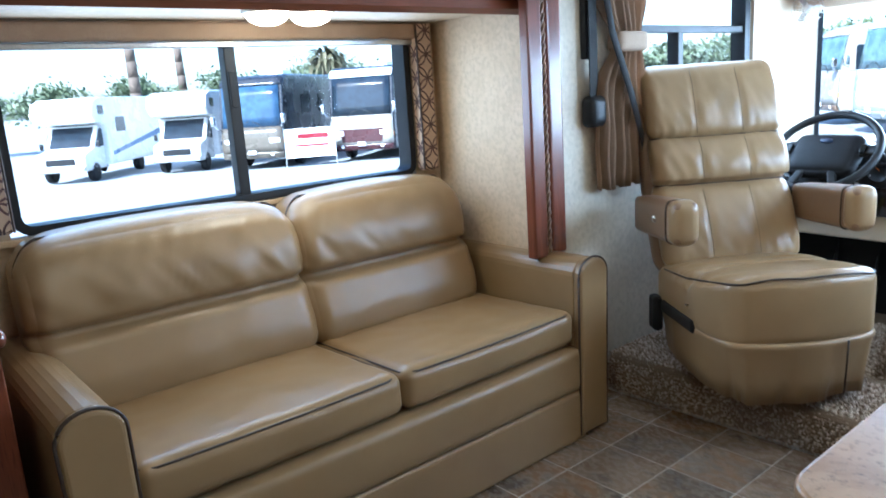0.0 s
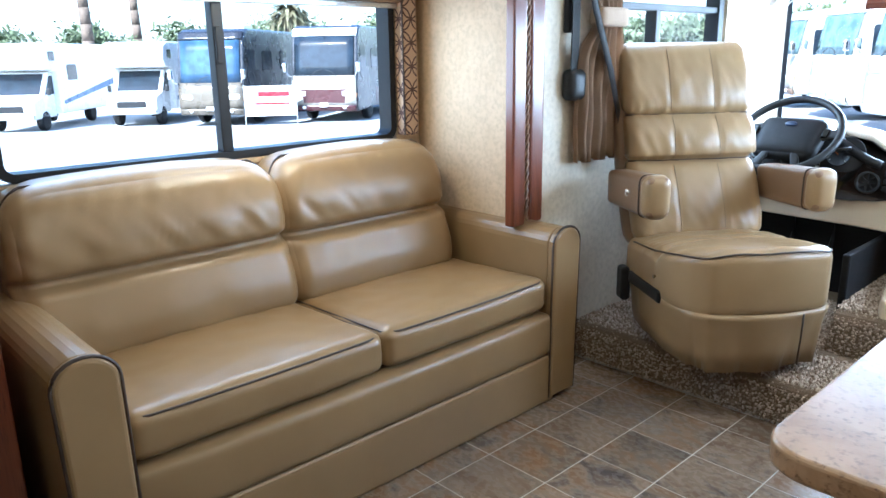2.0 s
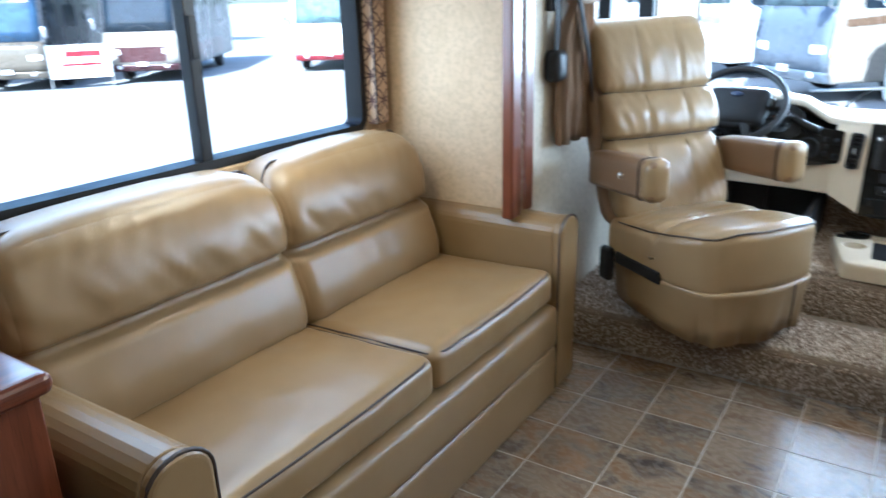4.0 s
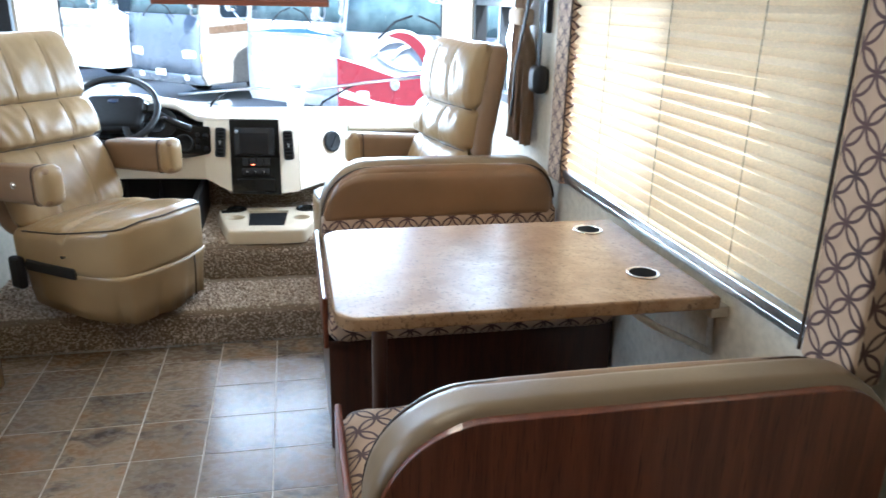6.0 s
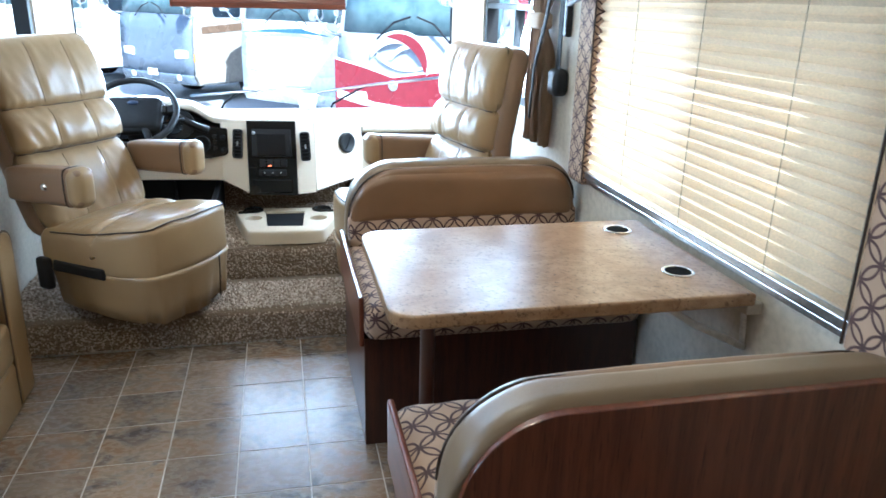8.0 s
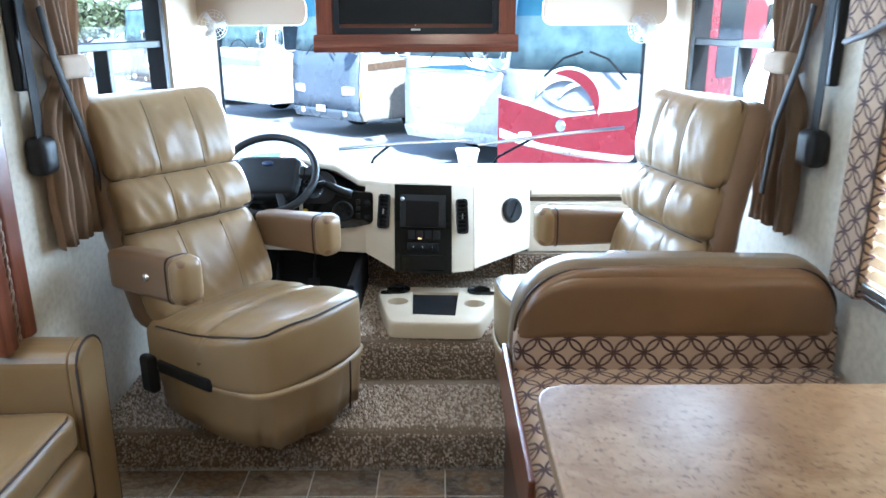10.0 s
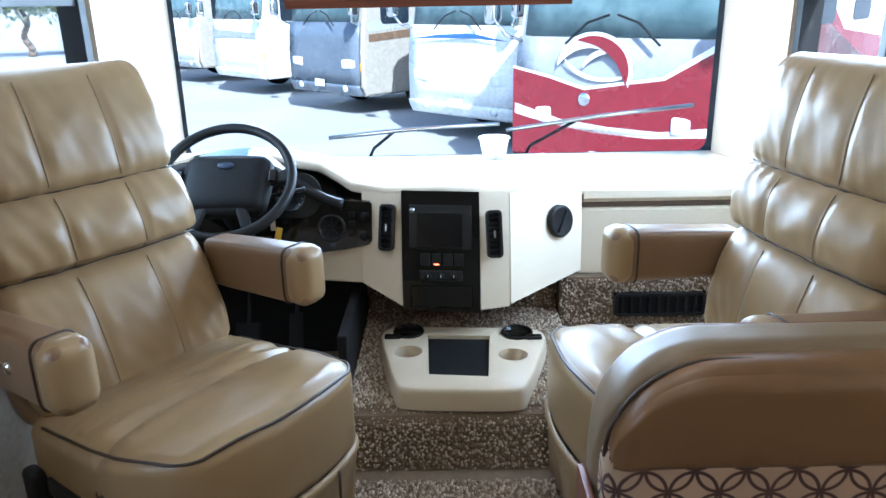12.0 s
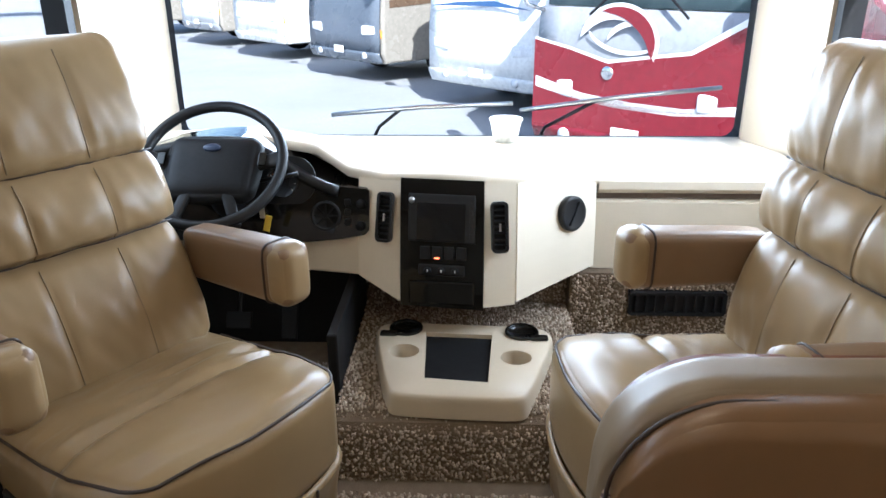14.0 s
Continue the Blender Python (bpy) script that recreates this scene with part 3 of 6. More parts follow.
def cab_seat(m, label, recline):
    s = thing("captain_seat", label, "seat", "cab seats", m=m)
    # pedestal and swivel
    part("pedestal", box(-0.13, 0.13, -0.30, -0.04, STEP_Z, 0.30, 0.012), M_BLACK, s, "black steel swivel pedestal")
    w = 0.58

    def seat_warp(q):
        t = (q.y + 0.28) / 0.56
        z = q.z + (0.085 * max(0, t - 0.45) - 0.05 * max(0, 0.4 - t)) * min(1.0, (q.z + 0.1) / 0.15)
        if q.z > 0:
            z += 0.014 * (1 - min(1, abs(q.x) / 0.25) ** 4)
            z -= 0.020 * math.exp(-((t - 0.56) / 0.028) ** 2)
            z += 0.004 * noise.noise(Vector((q.x * 9, q.y * 20, 1)))
            z += 0.0085 * noise.noise(Vector((q.x * 7 + 5, q.y * 44, 4))) * math.exp(-((t - 0.42) / 0.13) ** 2)
            z += 0.0050 * noise.noise(Vector((q.x * 40, q.y * 9, 7))) * math.exp(-((t - 0.60) / 0.06) ** 2)
        front = max(0.0, (t - 0.62) / 0.38)
        return Vector((q.x * (1.0 - 0.17 * front ** 2), q.y + 0.03 + 0.035 * (1 - (q.x / 0.29) ** 2) * front, z + 0.505))
    seat = part("seat", cushion(w, 0.56, 0.20, 0.045, 60, 0.010, seat_warp), M_SEAT, s, smooth=True)

    def around(inset, z):
        """The seat's outline from one rear corner round the front to the other."""
        hx, hy, r = w / 2 - inset, 0.28 - inset, 0.045
        pts = [(hx, y) for y in (-0.20, -0.10, 0.0, 0.10, hy - r)]
        pts += [(hx - r + r * math.cos(a), hy - r + r * math.sin(a)) for a in (math.pi / 2 * k / 6 for k in range(1, 7))]
        pts += [(x, hy + 0.008 * (1 - (x / hx) ** 2)) for x in (hx - r - (2 * (hx - r)) * k / 14 for k in range(1, 14))]
        pts += [(-x, y) for x, y in pts[10::-1]]
        return [seat_warp(Vector((x, y, z))) for x, y in pts]
    part("piping", tube(around(0.006, 0.086), 0.0036), M_PIPE, seat, "dark seam piping", True)
    # leather skirt below, a slit drawn on its front
    top_ring = around(-0.004, -0.080)
    bm = bmesh.new()
    ring = []
    for k, p in enumerate(top_ring):
        fold = 0.030 * math.sin(k * 0.8) + 0.014 * math.sin(k * 2.1)
        col = []
        for z, sc in ((0.440, 0.985), (0.428, 1.012), (0.415, 1.0), (0.36, 0.970 + 0.3 * fold), (0.30, 0.945 + 0.7 * fold), (0.262 - 0.040 * max(0.0, min(1.0, (p.y + 0.2) / 0.45)) + 0.006 * math.sin(k * 0.35), 0.915 + fold)):
            col.append(bm.verts.new((p.x * sc, p.y * sc if p.y > 0 else p.y, z)))
        ring.append(col)
    for a, b in zip(ring, ring[1:]):
        for j in range(5):
            bm.faces.new((a[j], b[j], b[j + 1], a[j + 1]))
    bmesh.ops.recalc_face_normals(bm, faces=bm.faces)
    bmesh.ops.solidify(bm, geom=bm.faces[:], thickness=0.004)
    skirt = part("skirt", bm, M_SEAT, s, "hanging leather skirt", True)
    q = top_ring[21]
    # the skirt is uncut: a dark cord paints in the slit's shaded gap
    part("slit_shade", tube([(q.x, q.y + 0.006, 0.432), (q.x * 0.99, q.y * 0.995 + 0.006, 0.34), (q.x * 0.975, q.y * 0.98 + 0.006, 0.245)], 0.0035), M_PIPE, skirt, "dark cord for the shaded slit", True)
    part("recliner_lever", box(0.285, 0.306, -0.16, 0.12, 0.415, 0.465, 0.010, 3), M_BLACK, s, "black lever housing")
    part("belt_buckle", box(0.285, 0.325, -0.24, -0.17, 0.33, 0.47, 0.016, 3), M_BLACK, s, "black belt buckle stalk")

    # backrest in three swollen rolls on a shell
    def lean(z):
        return -0.165 - recline * (z - 0.58) * (0.75 if z > 0.9 else 0.9)

    def shell_warp(q):
        z = q.z + 0.93
        return Vector((q.x * (1.0 - 0.05 * max(0, z - 1.1)), q.y + lean(z) - 0.105, z))
    part("back_shell", cushion(0.57, 0.13, 0.80, 0.06, 16, 0.006, shell_warp), M_ARM, s, "taupe leather back shell", True)
    for z0, z1, fat, sd in ((0.575, 0.885, 0.030, 1.0), (0.875, 1.065, 0.034, 2.0), (1.055, 1.335, 0.028, 3.0)):
        zc, h = (z0 + z1) / 2, z1 - z0

        def roll_warp(q, zc=zc, h=h, fat=fat, sd=sd):
            z = q.z + zc
            groove = math.exp(-((abs(q.x) - 0.093) / 0.010) ** 2)
            y = q.y
            if q.y > 0:
                t = 1 - min(1, abs(q.z) / (h / 2)) ** 2.2
                y += fat * t - 0.010 * groove * t
                y += 0.0048 * noise.noise(Vector((q.x * 13 + q.z * 6, q.z * 9, sd))) * t
                y += 0.0036 * noise.noise(Vector((q.x * 34 - q.z * 12, q.z * 11, sd + 4))) * t ** 0.5
                y -= 0.02 * (abs(q.x) / 0.275) ** 3
                low = math.exp(-((q.z + h / 2) / 0.05) ** 2) + 0.6 * math.exp(-((q.z - h / 2) / 0.04) ** 2)
                y += 0.0075 * low * noise.noise(Vector((q.x * 45, q.z * 6, sd + 9)))
            return Vector((q.x * (1.0 - 0.04 * max(0, z - 1.1)), y + lean(z) - 0.035, z))
        r = part("back_roll", cushion(0.55, 0.10, h + 0.01, 0.045, 56, 0.0, roll_warp), M_SEAT, s, smooth=True)
        for gx in (-0.093, 0.093):
            pts = []
            for k in range(9):
                q = Vector((gx, 0.05, (k / 8 - 0.5) * h * 0.86))
                pts.append(roll_warp(q) + Vector((0, 0.002, 0)))
            part("stitching", tube(pts, 0.0018, 5), M_STITCH, r, "sewn seam", True)
        pts = [roll_warp(Vector(((k / 16 - 0.5) * 0.54, 0.035, -h / 2 + 0.004))) for k in range(17)]
        part("piping", tube(pts, 0.0026, 5), M_PIPE, r, "dark seam piping", True)
    # armrests: flat-sided pads with a lighter end cap set off by piping
    for sx in (-1, 1):
        def arm_warp(q, sx=sx):
            t = (q.y + 0.2) / 0.4
            return Vector((q.x + sx * 0.320, q.y - 0.085, q.z * (0.90 + 0.10 * t) + 0.785 + 0.022 * t))
        arm = part("armrest", cushion(0.088, 0.40, 0.150, 0.022, 14, 0.004, arm_warp), M_ARM, s, "taupe leather armrest", True)
        part("end_cap", cushion(0.097, 0.080, 0.158, 0.036, 12, 0.003, lambda q, sx=sx: arm_warp(q + Vector((0, 0.165, 0)), sx)), M_SEAT, arm, "cream leather end cap", True)
        loop = [arm_warp(Vector((0.048 * math.copysign(abs(math.cos(a)) ** 0.4, math.cos(a)), 0.130, 0.078 * math.copysign(abs(math.sin(a)) ** 0.4, math.sin(a)))), sx) for a in (2 * math.pi * k / 28 for k in range(28))]
        part("piping", tube(loop, 0.0032, 6, True), M_PIPE, arm, "dark seam piping", True)
        part("adjuster_knob", lathe([(0.0, 0.014), (0.012, 0.013), (0.016, 0.006), (0.017, 0.0)], 16, m=Matrix.Translation((sx * 0.361, -0.06, 0.80)) @ pose(0, 0, 0, 0, 90 * sx, 0)), M_CHROME, arm, "chrome adjuster knob", True)
    return s


cab_seat(pose(-1.152, 2.580, -0.020, 0, 0, -124.8), "cream leather driver seat swivelled towards the living area", 0.46)
cab_seat(pose(0.09, 2.64, -0.025, 0, 0, 102.7), "cream leather passenger seat swivelled behind the dinette", 0.25)


from mathutils import geometry

# ---- windows, trims and curtains ----
def ring_frame(axis, at0, at1, u0, u1, z0, z1, w, r=0.03):
    """A window frame with round corners across axis, w wide."""
    def loop(g, rr):
        return rounded(u1 - u0 + 2 * g, z1 - z0 + 2 * g, rr, 5, (u0 + u1) / 2, (z0 + z1) / 2)
    inner, outer = loop(-w, r), loop(0, r + w)
    bm = bmesh.new()

    def at(p, k):
        return (k, *p) if axis == 0 else (p[0], k, p[1])
    rows = [[bm.verts.new(at(p, k)) for p in lp] for lp, k in ((inner, at0), (inner, at1), (outer, at1), (outer, at0))]
    n = len(inner)
    for a, b in ((0, 1), (1, 2), (2, 3), (3, 0)):
        for i in range(n):
            bm.faces.new((rows[a][i], rows[a][(i + 1) % n], rows[b][(i + 1) % n], rows[b][i]))
    bmesh.ops.recalc_face_normals(bm, faces=bm.faces)
    return bm


def pane(name, bm, parent, material=None):
    g = part(name, bm, material or M_GLASS, parent)
    g.visible_shadow = False
    return g


M_TINT = glass("tinted_glass", (0.75, 0.78, 0.78))


def screen_mesh(name, c, gaps):
    """Fine woven screen, added to dim: a share of the light goes straight through its gaps."""
    m, nt, sh = nodes_of(name)
    sh.inputs["Base Color"].default_value, sh.inputs["Roughness"].default_value = (*c, 1), 0.8
    sh.inputs["Alpha"].default_value = 1 - gaps
    return m


M_MESH = screen_mesh("dimming_mesh", (0.06, 0.06, 0.06), 0.72)
win = tagged(new("window_1"), "wide sliding window with black frame over the sofa", "window", kind="structure")
part("window_frame", ring_frame(0, XS - 0.065, XS + 0.012, 0.447, 1.925, 0.945, 1.535, 0.028), M_BLACK, win)
part("mullion", box(XS - 0.04, XS + 0.008, 1.150, 1.190, 0.97, 1.51, 0.004), M_BLACK, win)
part("latch", box(XS + 0.008, XS + 0.02, 1.153, 1.175, 1.27, 1.39, 0.004), M_BLACK, win)
pane("pane", box(XS - 0.032, XS - 0.028, 0.47, 1.153, 0.97, 1.51), win)
pane("pane", box(XS - 0.022, XS - 0.018, 1.185, 1.90, 0.97, 1.51), win)
part("window_sill", box(XS + 0.001, XS + 0.02, 0.40, 2.00, 0.922, 0.943, 0.004), M_WALL2, win)

shade = thing("roller_shade", "tan fabric roller shade pulled up above the sofa window", "shade")
part("cassette", box(XS + 0.002, XS + 0.05, 0.42, 1.955, 1.487, 1.545, 0.012, 3), M_CURTAIN, shade)
part("hem_bar", box(XS + 0.012, XS + 0.026, 0.43, 1.945, 1.466, 1.486, 0.004), M_ALU, shade)

for y0, y1 in ((0.36, 0.444), (1.932, 2.012)):
    lam = thing("window_panel", "padded window side panel in petal patterned cloth", "window panel", "side panels of the sofa window")
    part("pad", box(XS + 0.002, XS + 0.055, y0, y1, 0.965, 1.546, 0.012, 3), M_PETAL, lam, uv=True)
    part("edge_cord", tube([(XS + 0.056, y0 if y0 > 1 else y1, z) for z in (0.97, 1.26, 1.54)], 0.004), M_PIPE, lam)

# overhead cabinet with its lamp
cab = thing("overhead_cabinet", "glossy cherry wood overhead cabinet above the sofa", "cabinet")
part("carcass", box(XS + 0.004, -1.80, 0.0, 2.055, 1.555, 1.97, 0.003), M_CHERRY_Y, cab)
part("lip", prism([(-1.825, 1.532), (-1.785, 1.525), (-1.765, 1.542), (-1.775, 1.58), (-1.80, 1.60), (-1.80, 1.555), (-1.825, 1.555)], 1, 0.0, 2.052), M_CHERRY_Y, cab)
part("underside", box(XS + 0.03, -1.83, 0.02, 2.05, 1.550, 1.5545), M_WALL2, cab, "tan vinyl underside")
for a, b in ((0.05, 0.70), (0.72, 1.37), (1.39, 2.03)):
    d = part("door", box(-1.80, -1.78, a, b, 1.605, 1.955, 0.006), M_CHERRY_Y, cab)
    part("handle", tube([(-1.765, (a + b) / 2 - 0.05, 1.67), (-1.755, (a + b) / 2, 1.668), (-1.765, (a + b) / 2 + 0.05, 1.67)], 0.005), M_ALU, d)


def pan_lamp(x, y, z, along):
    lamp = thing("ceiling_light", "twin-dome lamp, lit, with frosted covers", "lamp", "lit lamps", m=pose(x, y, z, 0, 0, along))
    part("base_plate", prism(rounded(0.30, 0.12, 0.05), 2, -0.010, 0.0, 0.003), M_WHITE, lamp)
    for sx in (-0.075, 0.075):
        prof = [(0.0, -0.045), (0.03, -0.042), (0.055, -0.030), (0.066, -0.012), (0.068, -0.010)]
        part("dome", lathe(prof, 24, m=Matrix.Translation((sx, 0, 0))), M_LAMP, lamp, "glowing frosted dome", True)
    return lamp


pan_lamp(-1.98, 1.24, 1.5495, 90)
# these two ceiling lamps are unseen, inferred from warm highlights on the benches
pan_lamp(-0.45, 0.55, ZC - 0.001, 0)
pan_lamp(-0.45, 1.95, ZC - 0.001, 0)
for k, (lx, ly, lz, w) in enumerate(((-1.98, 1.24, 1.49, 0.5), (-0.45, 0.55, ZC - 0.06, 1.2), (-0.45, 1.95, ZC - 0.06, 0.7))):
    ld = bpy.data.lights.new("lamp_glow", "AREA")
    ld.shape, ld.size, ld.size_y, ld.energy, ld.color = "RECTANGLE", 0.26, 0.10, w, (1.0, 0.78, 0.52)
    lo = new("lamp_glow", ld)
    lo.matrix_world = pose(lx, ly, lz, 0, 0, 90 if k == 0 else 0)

# slide-out fascia: cherry boards with a rope moulding between
fas = tagged(new("slide_trim"), "cherry wood slide-out fascia with rope moulding", "trim", kind="structure")
part("board", box(XL + 0.001, XL + 0.045, 1.982, 2.052, 0.655, 1.98, 0.008, 3), M_CHERRY, fas)
part("board", box(XL + 0.001, XL + 0.040, 2.082, 2.162, 0.655, 1.98, 0.012, 3), M_CHERRY, fas)
part("channel", box(XL + 0.001, XL + 0.026, 2.052, 2.082, 0.655, 1.98), M_DARKWOOD, fas)
M_ROPE = mat("carved_rope", (0.26, 0.15, 0.07), (0.12, 0.06, 0.03), 0.45, 30.0, 90.0, 0.3)
bm = bmesh.new()
for k in range(3):
    tube([(XL + 0.030 + 0.007 * math.cos(w * 60 + k * 2.1), 2.067 + 0.009 * math.sin(w * 60 + k * 2.1), w) for w in (0.66 + 1.30 * i / 180 for i in range(181))], 0.006, 5, bm=bm)
part("rope_moulding", bm, M_ROPE, fas, "carved rope strip", True)

# end cabinet beside the sofa
end = thing("end_cabinet", "cherry wood base cabinet beside the sofa arm", "cabinet")
part("body", box(XS + 0.01, -1.70, -0.33, 0.285, 0.0, 0.80, 0.004), M_CHERRY, end)
part("top", box(XS + 0.005, -1.665, -0.34, 0.300, 0.80, 0.842, 0.018, 4), M_CHERRY_Y, end)


def side_window(name, x_in, out, label, dy):
    """A cab side window: fixed upper light, slider below. out is +1 where outside lies towards +x."""
    w = tagged(new(name), label, "window", kind="structure")
    a, b = sorted((x_in - 0.012 * out, x_in + 0.062 * out))
    part("window_frame", ring_frame(0, a, b, 2.625 + dy, 3.655 + dy, 0.985, 1.855, 0.045, 0.03), M_BLACK, w)
    part("transom", box(a + 0.004, b - 0.01, 2.66 + dy, 3.62 + dy, 1.458, 1.488, 0.004), M_BLACK, w)
    part("slider_bar", box(a + 0.002, b - 0.014, 3.065 + dy, 3.105 + dy, 1.02, 1.462, 0.004), M_BLACK, w)
    for y0, y1, z0, z1 in ((2.66, 3.62, 1.485, 1.82), (2.66, 3.07, 1.02, 1.462), (3.10, 3.62, 1.02, 1.462)):
        pane("pane", box(x_in + out * 0.028, x_in + out * 0.032, y0 + dy, y1 + dy, z0, z1), w)
    return w


side_window("window_2", XL, -1, "driver side window with black frame and slider", -0.09)
side_window("window_3", XR, 1, "passenger side window with black frame and slider", 0.13)

ws = tagged(new("window_4"), "wide one-piece windscreen with black rubber edge", "window", kind="structure")
part("window_frame", ring_frame(1, YF - 0.015, YF + 0.065, -1.712, 0.662, 0.765, 1.86, 0.028, 0.05), M_RUBBER, ws)
pane("pane", box(-1.69, 0.64, YF + 0.03, YF + 0.036, 0.785, 1.84), ws)

pane("shade_band", box(-1.688, 0.638, YF + 0.026, YF + 0.0295, 1.60, 1.838), ws, glass("blue_band", (0.45, 0.72, 0.90)))

# windscreen posts, padded and slanting from the side window to the glass
for s, x_in, y_in in ((-1, XL, 3.585), (1, XR, 3.80)):
    xa = x_in + 0.002 * -s
    inner = -1.675 if s < 0 else 0.63
    pts = [(xa, y_in), (xa, YF - 0.018), (inner, YF - 0.018), (inner - s * 0.008, YF - 0.06), (x_in - s * 0.028, y_in + 0.06), (x_in - s * 0.02, y_in)]
    structure("windscreen_post", prism(pts, 2, 0.80, 2.05, 0.006), M_TRIM, "padded cream windscreen post", "pillar", smooth=False)


# ---- curtains and belts ----
def tied_curtain(side, x_in, y_a, y_b):
    c = thing("curtain", "brown pleated cab curtain gathered by a tie band", "curtain", "cab curtains")
    bm = bmesh.new()
    cols, rows_ = 46, 22
    grid = []
    for i in range(cols + 1):
        u = i / cols
        col = []
        for j in range(rows_ + 1):
            z = 0.86 + (1.96 - 0.86) * j / rows_
            pinch = math.exp(-((z - 1.42) / 0.10) ** 2)
            width = (y_b - y_a) * (0.95 - 0.45 * pinch - 0.12 * max(0, z - 1.42))
            yc = (y_a + y_b) / 2 + 0.04 * pinch
            fold = (0.020 - 0.008 * pinch) * math.sin(u * 2 * math.pi * 6.5 + 0.6 * math.sin(z * 5)) * (1 + 0.3 * math.sin(u * 17))
            col.append(bm.verts.new((x_in - side * (0.055 - fold + 0.004 * math.sin(z * 23 + u * 9)), yc + (u - 0.5) * width, z + 0.006 * math.sin(u * 21))))
        grid.append(col)
    for i in range(cols):
        for j in range(rows_):
            bm.faces.new((grid[i][j], grid[i + 1][j], grid[i + 1][j + 1], grid[i][j + 1]))
    bmesh.ops.solidify(bm, geom=bm.faces[:], thickness=0.003)
    part("drape", bm, M_CURTAIN, c, smooth=True)
    yc, w = (y_a + y_b) / 2 + 0.04, (y_b - y_a) * 0.56
    part("tie_band", cushion(0.075, w, 0.075, 0.02, 8, 0, lambda q: q + Vector((x_in - side * 0.055, yc, 1.42))), M_CURTAIN_TIE, c, "tan tie band", True)
    return c


M_CURTAIN_TIE = mat("tan_band", (0.44, 0.33, 0.23), rough=0.8, fine=300.0, bumps=0.2)
tied_curtain(-1, XL, 2.33, 2.66)
tied_curtain(1, XR, 2.48, 2.80)


def seat_belt(side, x_in, y, label, end_at):
    b = thing("seat_belt", label, "seat belt", "cab seat belts")
    x = x_in - side * 0.016
    part("guide_rail", box(x - 0.014, x + 0.014, y - 0.022, y + 0.022, 1.36, 1.95, 0.006), M_BLACK, b)
    xo = x - side * 0.030
    part("strap", box(xo - 0.002, xo + 0.002, y - 0.023, y + 0.023, 1.16, 1.62), M_BELT, b)
    part("retractor", cushion(0.065, 0.105, 0.115, 0.022, 8, 0.003, lambda q: q + Vector((x - side * 0.02, y + 0.02, 1.165))), M_BLACK, b, smooth=True)
    ex, ey, ez = end_at
    xs = x - side * 0.075
    part("shoulder_strap", tube([(xs, y + 0.02, 1.60), (xs, y + 0.06, 1.45), (xs - side * 0.01, y + 0.16, 1.22), (ex, ey, ez)], 0.020, 6, flat=0.12), M_BELT, b, smooth=True)
    return b


seat_belt(-1, XL, 2.33, "black driver seat belt with wall retractor", (XL + 0.09, 2.60, 0.98))
seat_belt(1, XR, 2.42, "black passenger seat belt with wall retractor", (XR - 0.10, 2.62, 0.98))


# ---- blind and its surround on the passenger side ----
def pleated_blind():
    b = thing("pleated_blind", "closed beige pleated day shade over the dinette window", "blind")
    y0, y1, z0, z1 = 0.525, 2.045, 0.848, 1.66
    n = 22
    bm = bmesh.new()
    prev = None
    for k in range(2 * n + 1):
        z = z0 + (z1 - z0) * k / (2 * n)
        x = XR - 0.014 + (-0.022 if k % 2 else 0.0)
        cur = []
        for i in range(13):
            u = i / 12
            sag = 0.0018 * math.sin(u * 9 + k * 1.7) + 0.003 * math.sin(u * math.pi) * (0.5 - k / (2 * n))
            cur.append(bm.verts.new((x, y0 + (y1 - y0) * u, z + sag)))
        if prev:
            for i in range(12):
                bm.faces.new((prev[i], prev[i + 1], cur[i + 1], cur[i]))
        prev = cur
    part("pleats", bm, M_BLIND, b)
    part("bottom_rail", box(XR - 0.042, XR - 0.004, y0 - 0.004, y1 + 0.004, 0.819, 0.849, 0.005), M_ALU, b, "brushed metal rail")
    part("head_rail", box(XR - 0.040, XR - 0.002, y0, y1, 1.66, 1.70, 0.004), M_ALU, b)
    for y in (0.86, 1.30, 1.72):
        part("cord", tube([(XR - 0.040, y, 0.849), (XR - 0.040, y + 0.003, 1.25), (XR - 0.040, y, 1.66)], 0.0012, 4), M_STITCH, b)
    return b


pleated_blind()
wr = tagged(new("window_5"), "dinette window behind the pleated shade", "window", kind="structure")
part("window_frame", ring_frame(0, XR + 0.005, XR + 0.065, 0.540, 2.05, 0.815, 1.615, 0.03), M_BLACK, wr)
part("window_sill", box(XR - 0.030, XR - 0.003, 0.515, 2.055, 0.795, 0.815, 0.004), M_ALU, wr)
pane("pane", box(XR + 0.034, XR + 0.038, 1.325, 2.025, 0.84, 1.59), wr)
# tint and unseen screen are added to dim the blind's rear half
g = part("pane", box(XR + 0.042, XR + 0.046, 0.565, 1.34, 0.84, 1.59), M_TINT, wr, "sliding pane, tinted to dim the blind")
g.visible_shadow = False
part("dimming_screen", box(XR + 0.050, XR + 0.051, 0.565, 1.335, 0.84, 1.59), M_MESH, wr, "added fine grey screen that dims the blind")
part("meeting_rail", box(XR + 0.028, XR + 0.05, 1.313, 1.343, 0.84, 1.59), M_BLACK, wr)

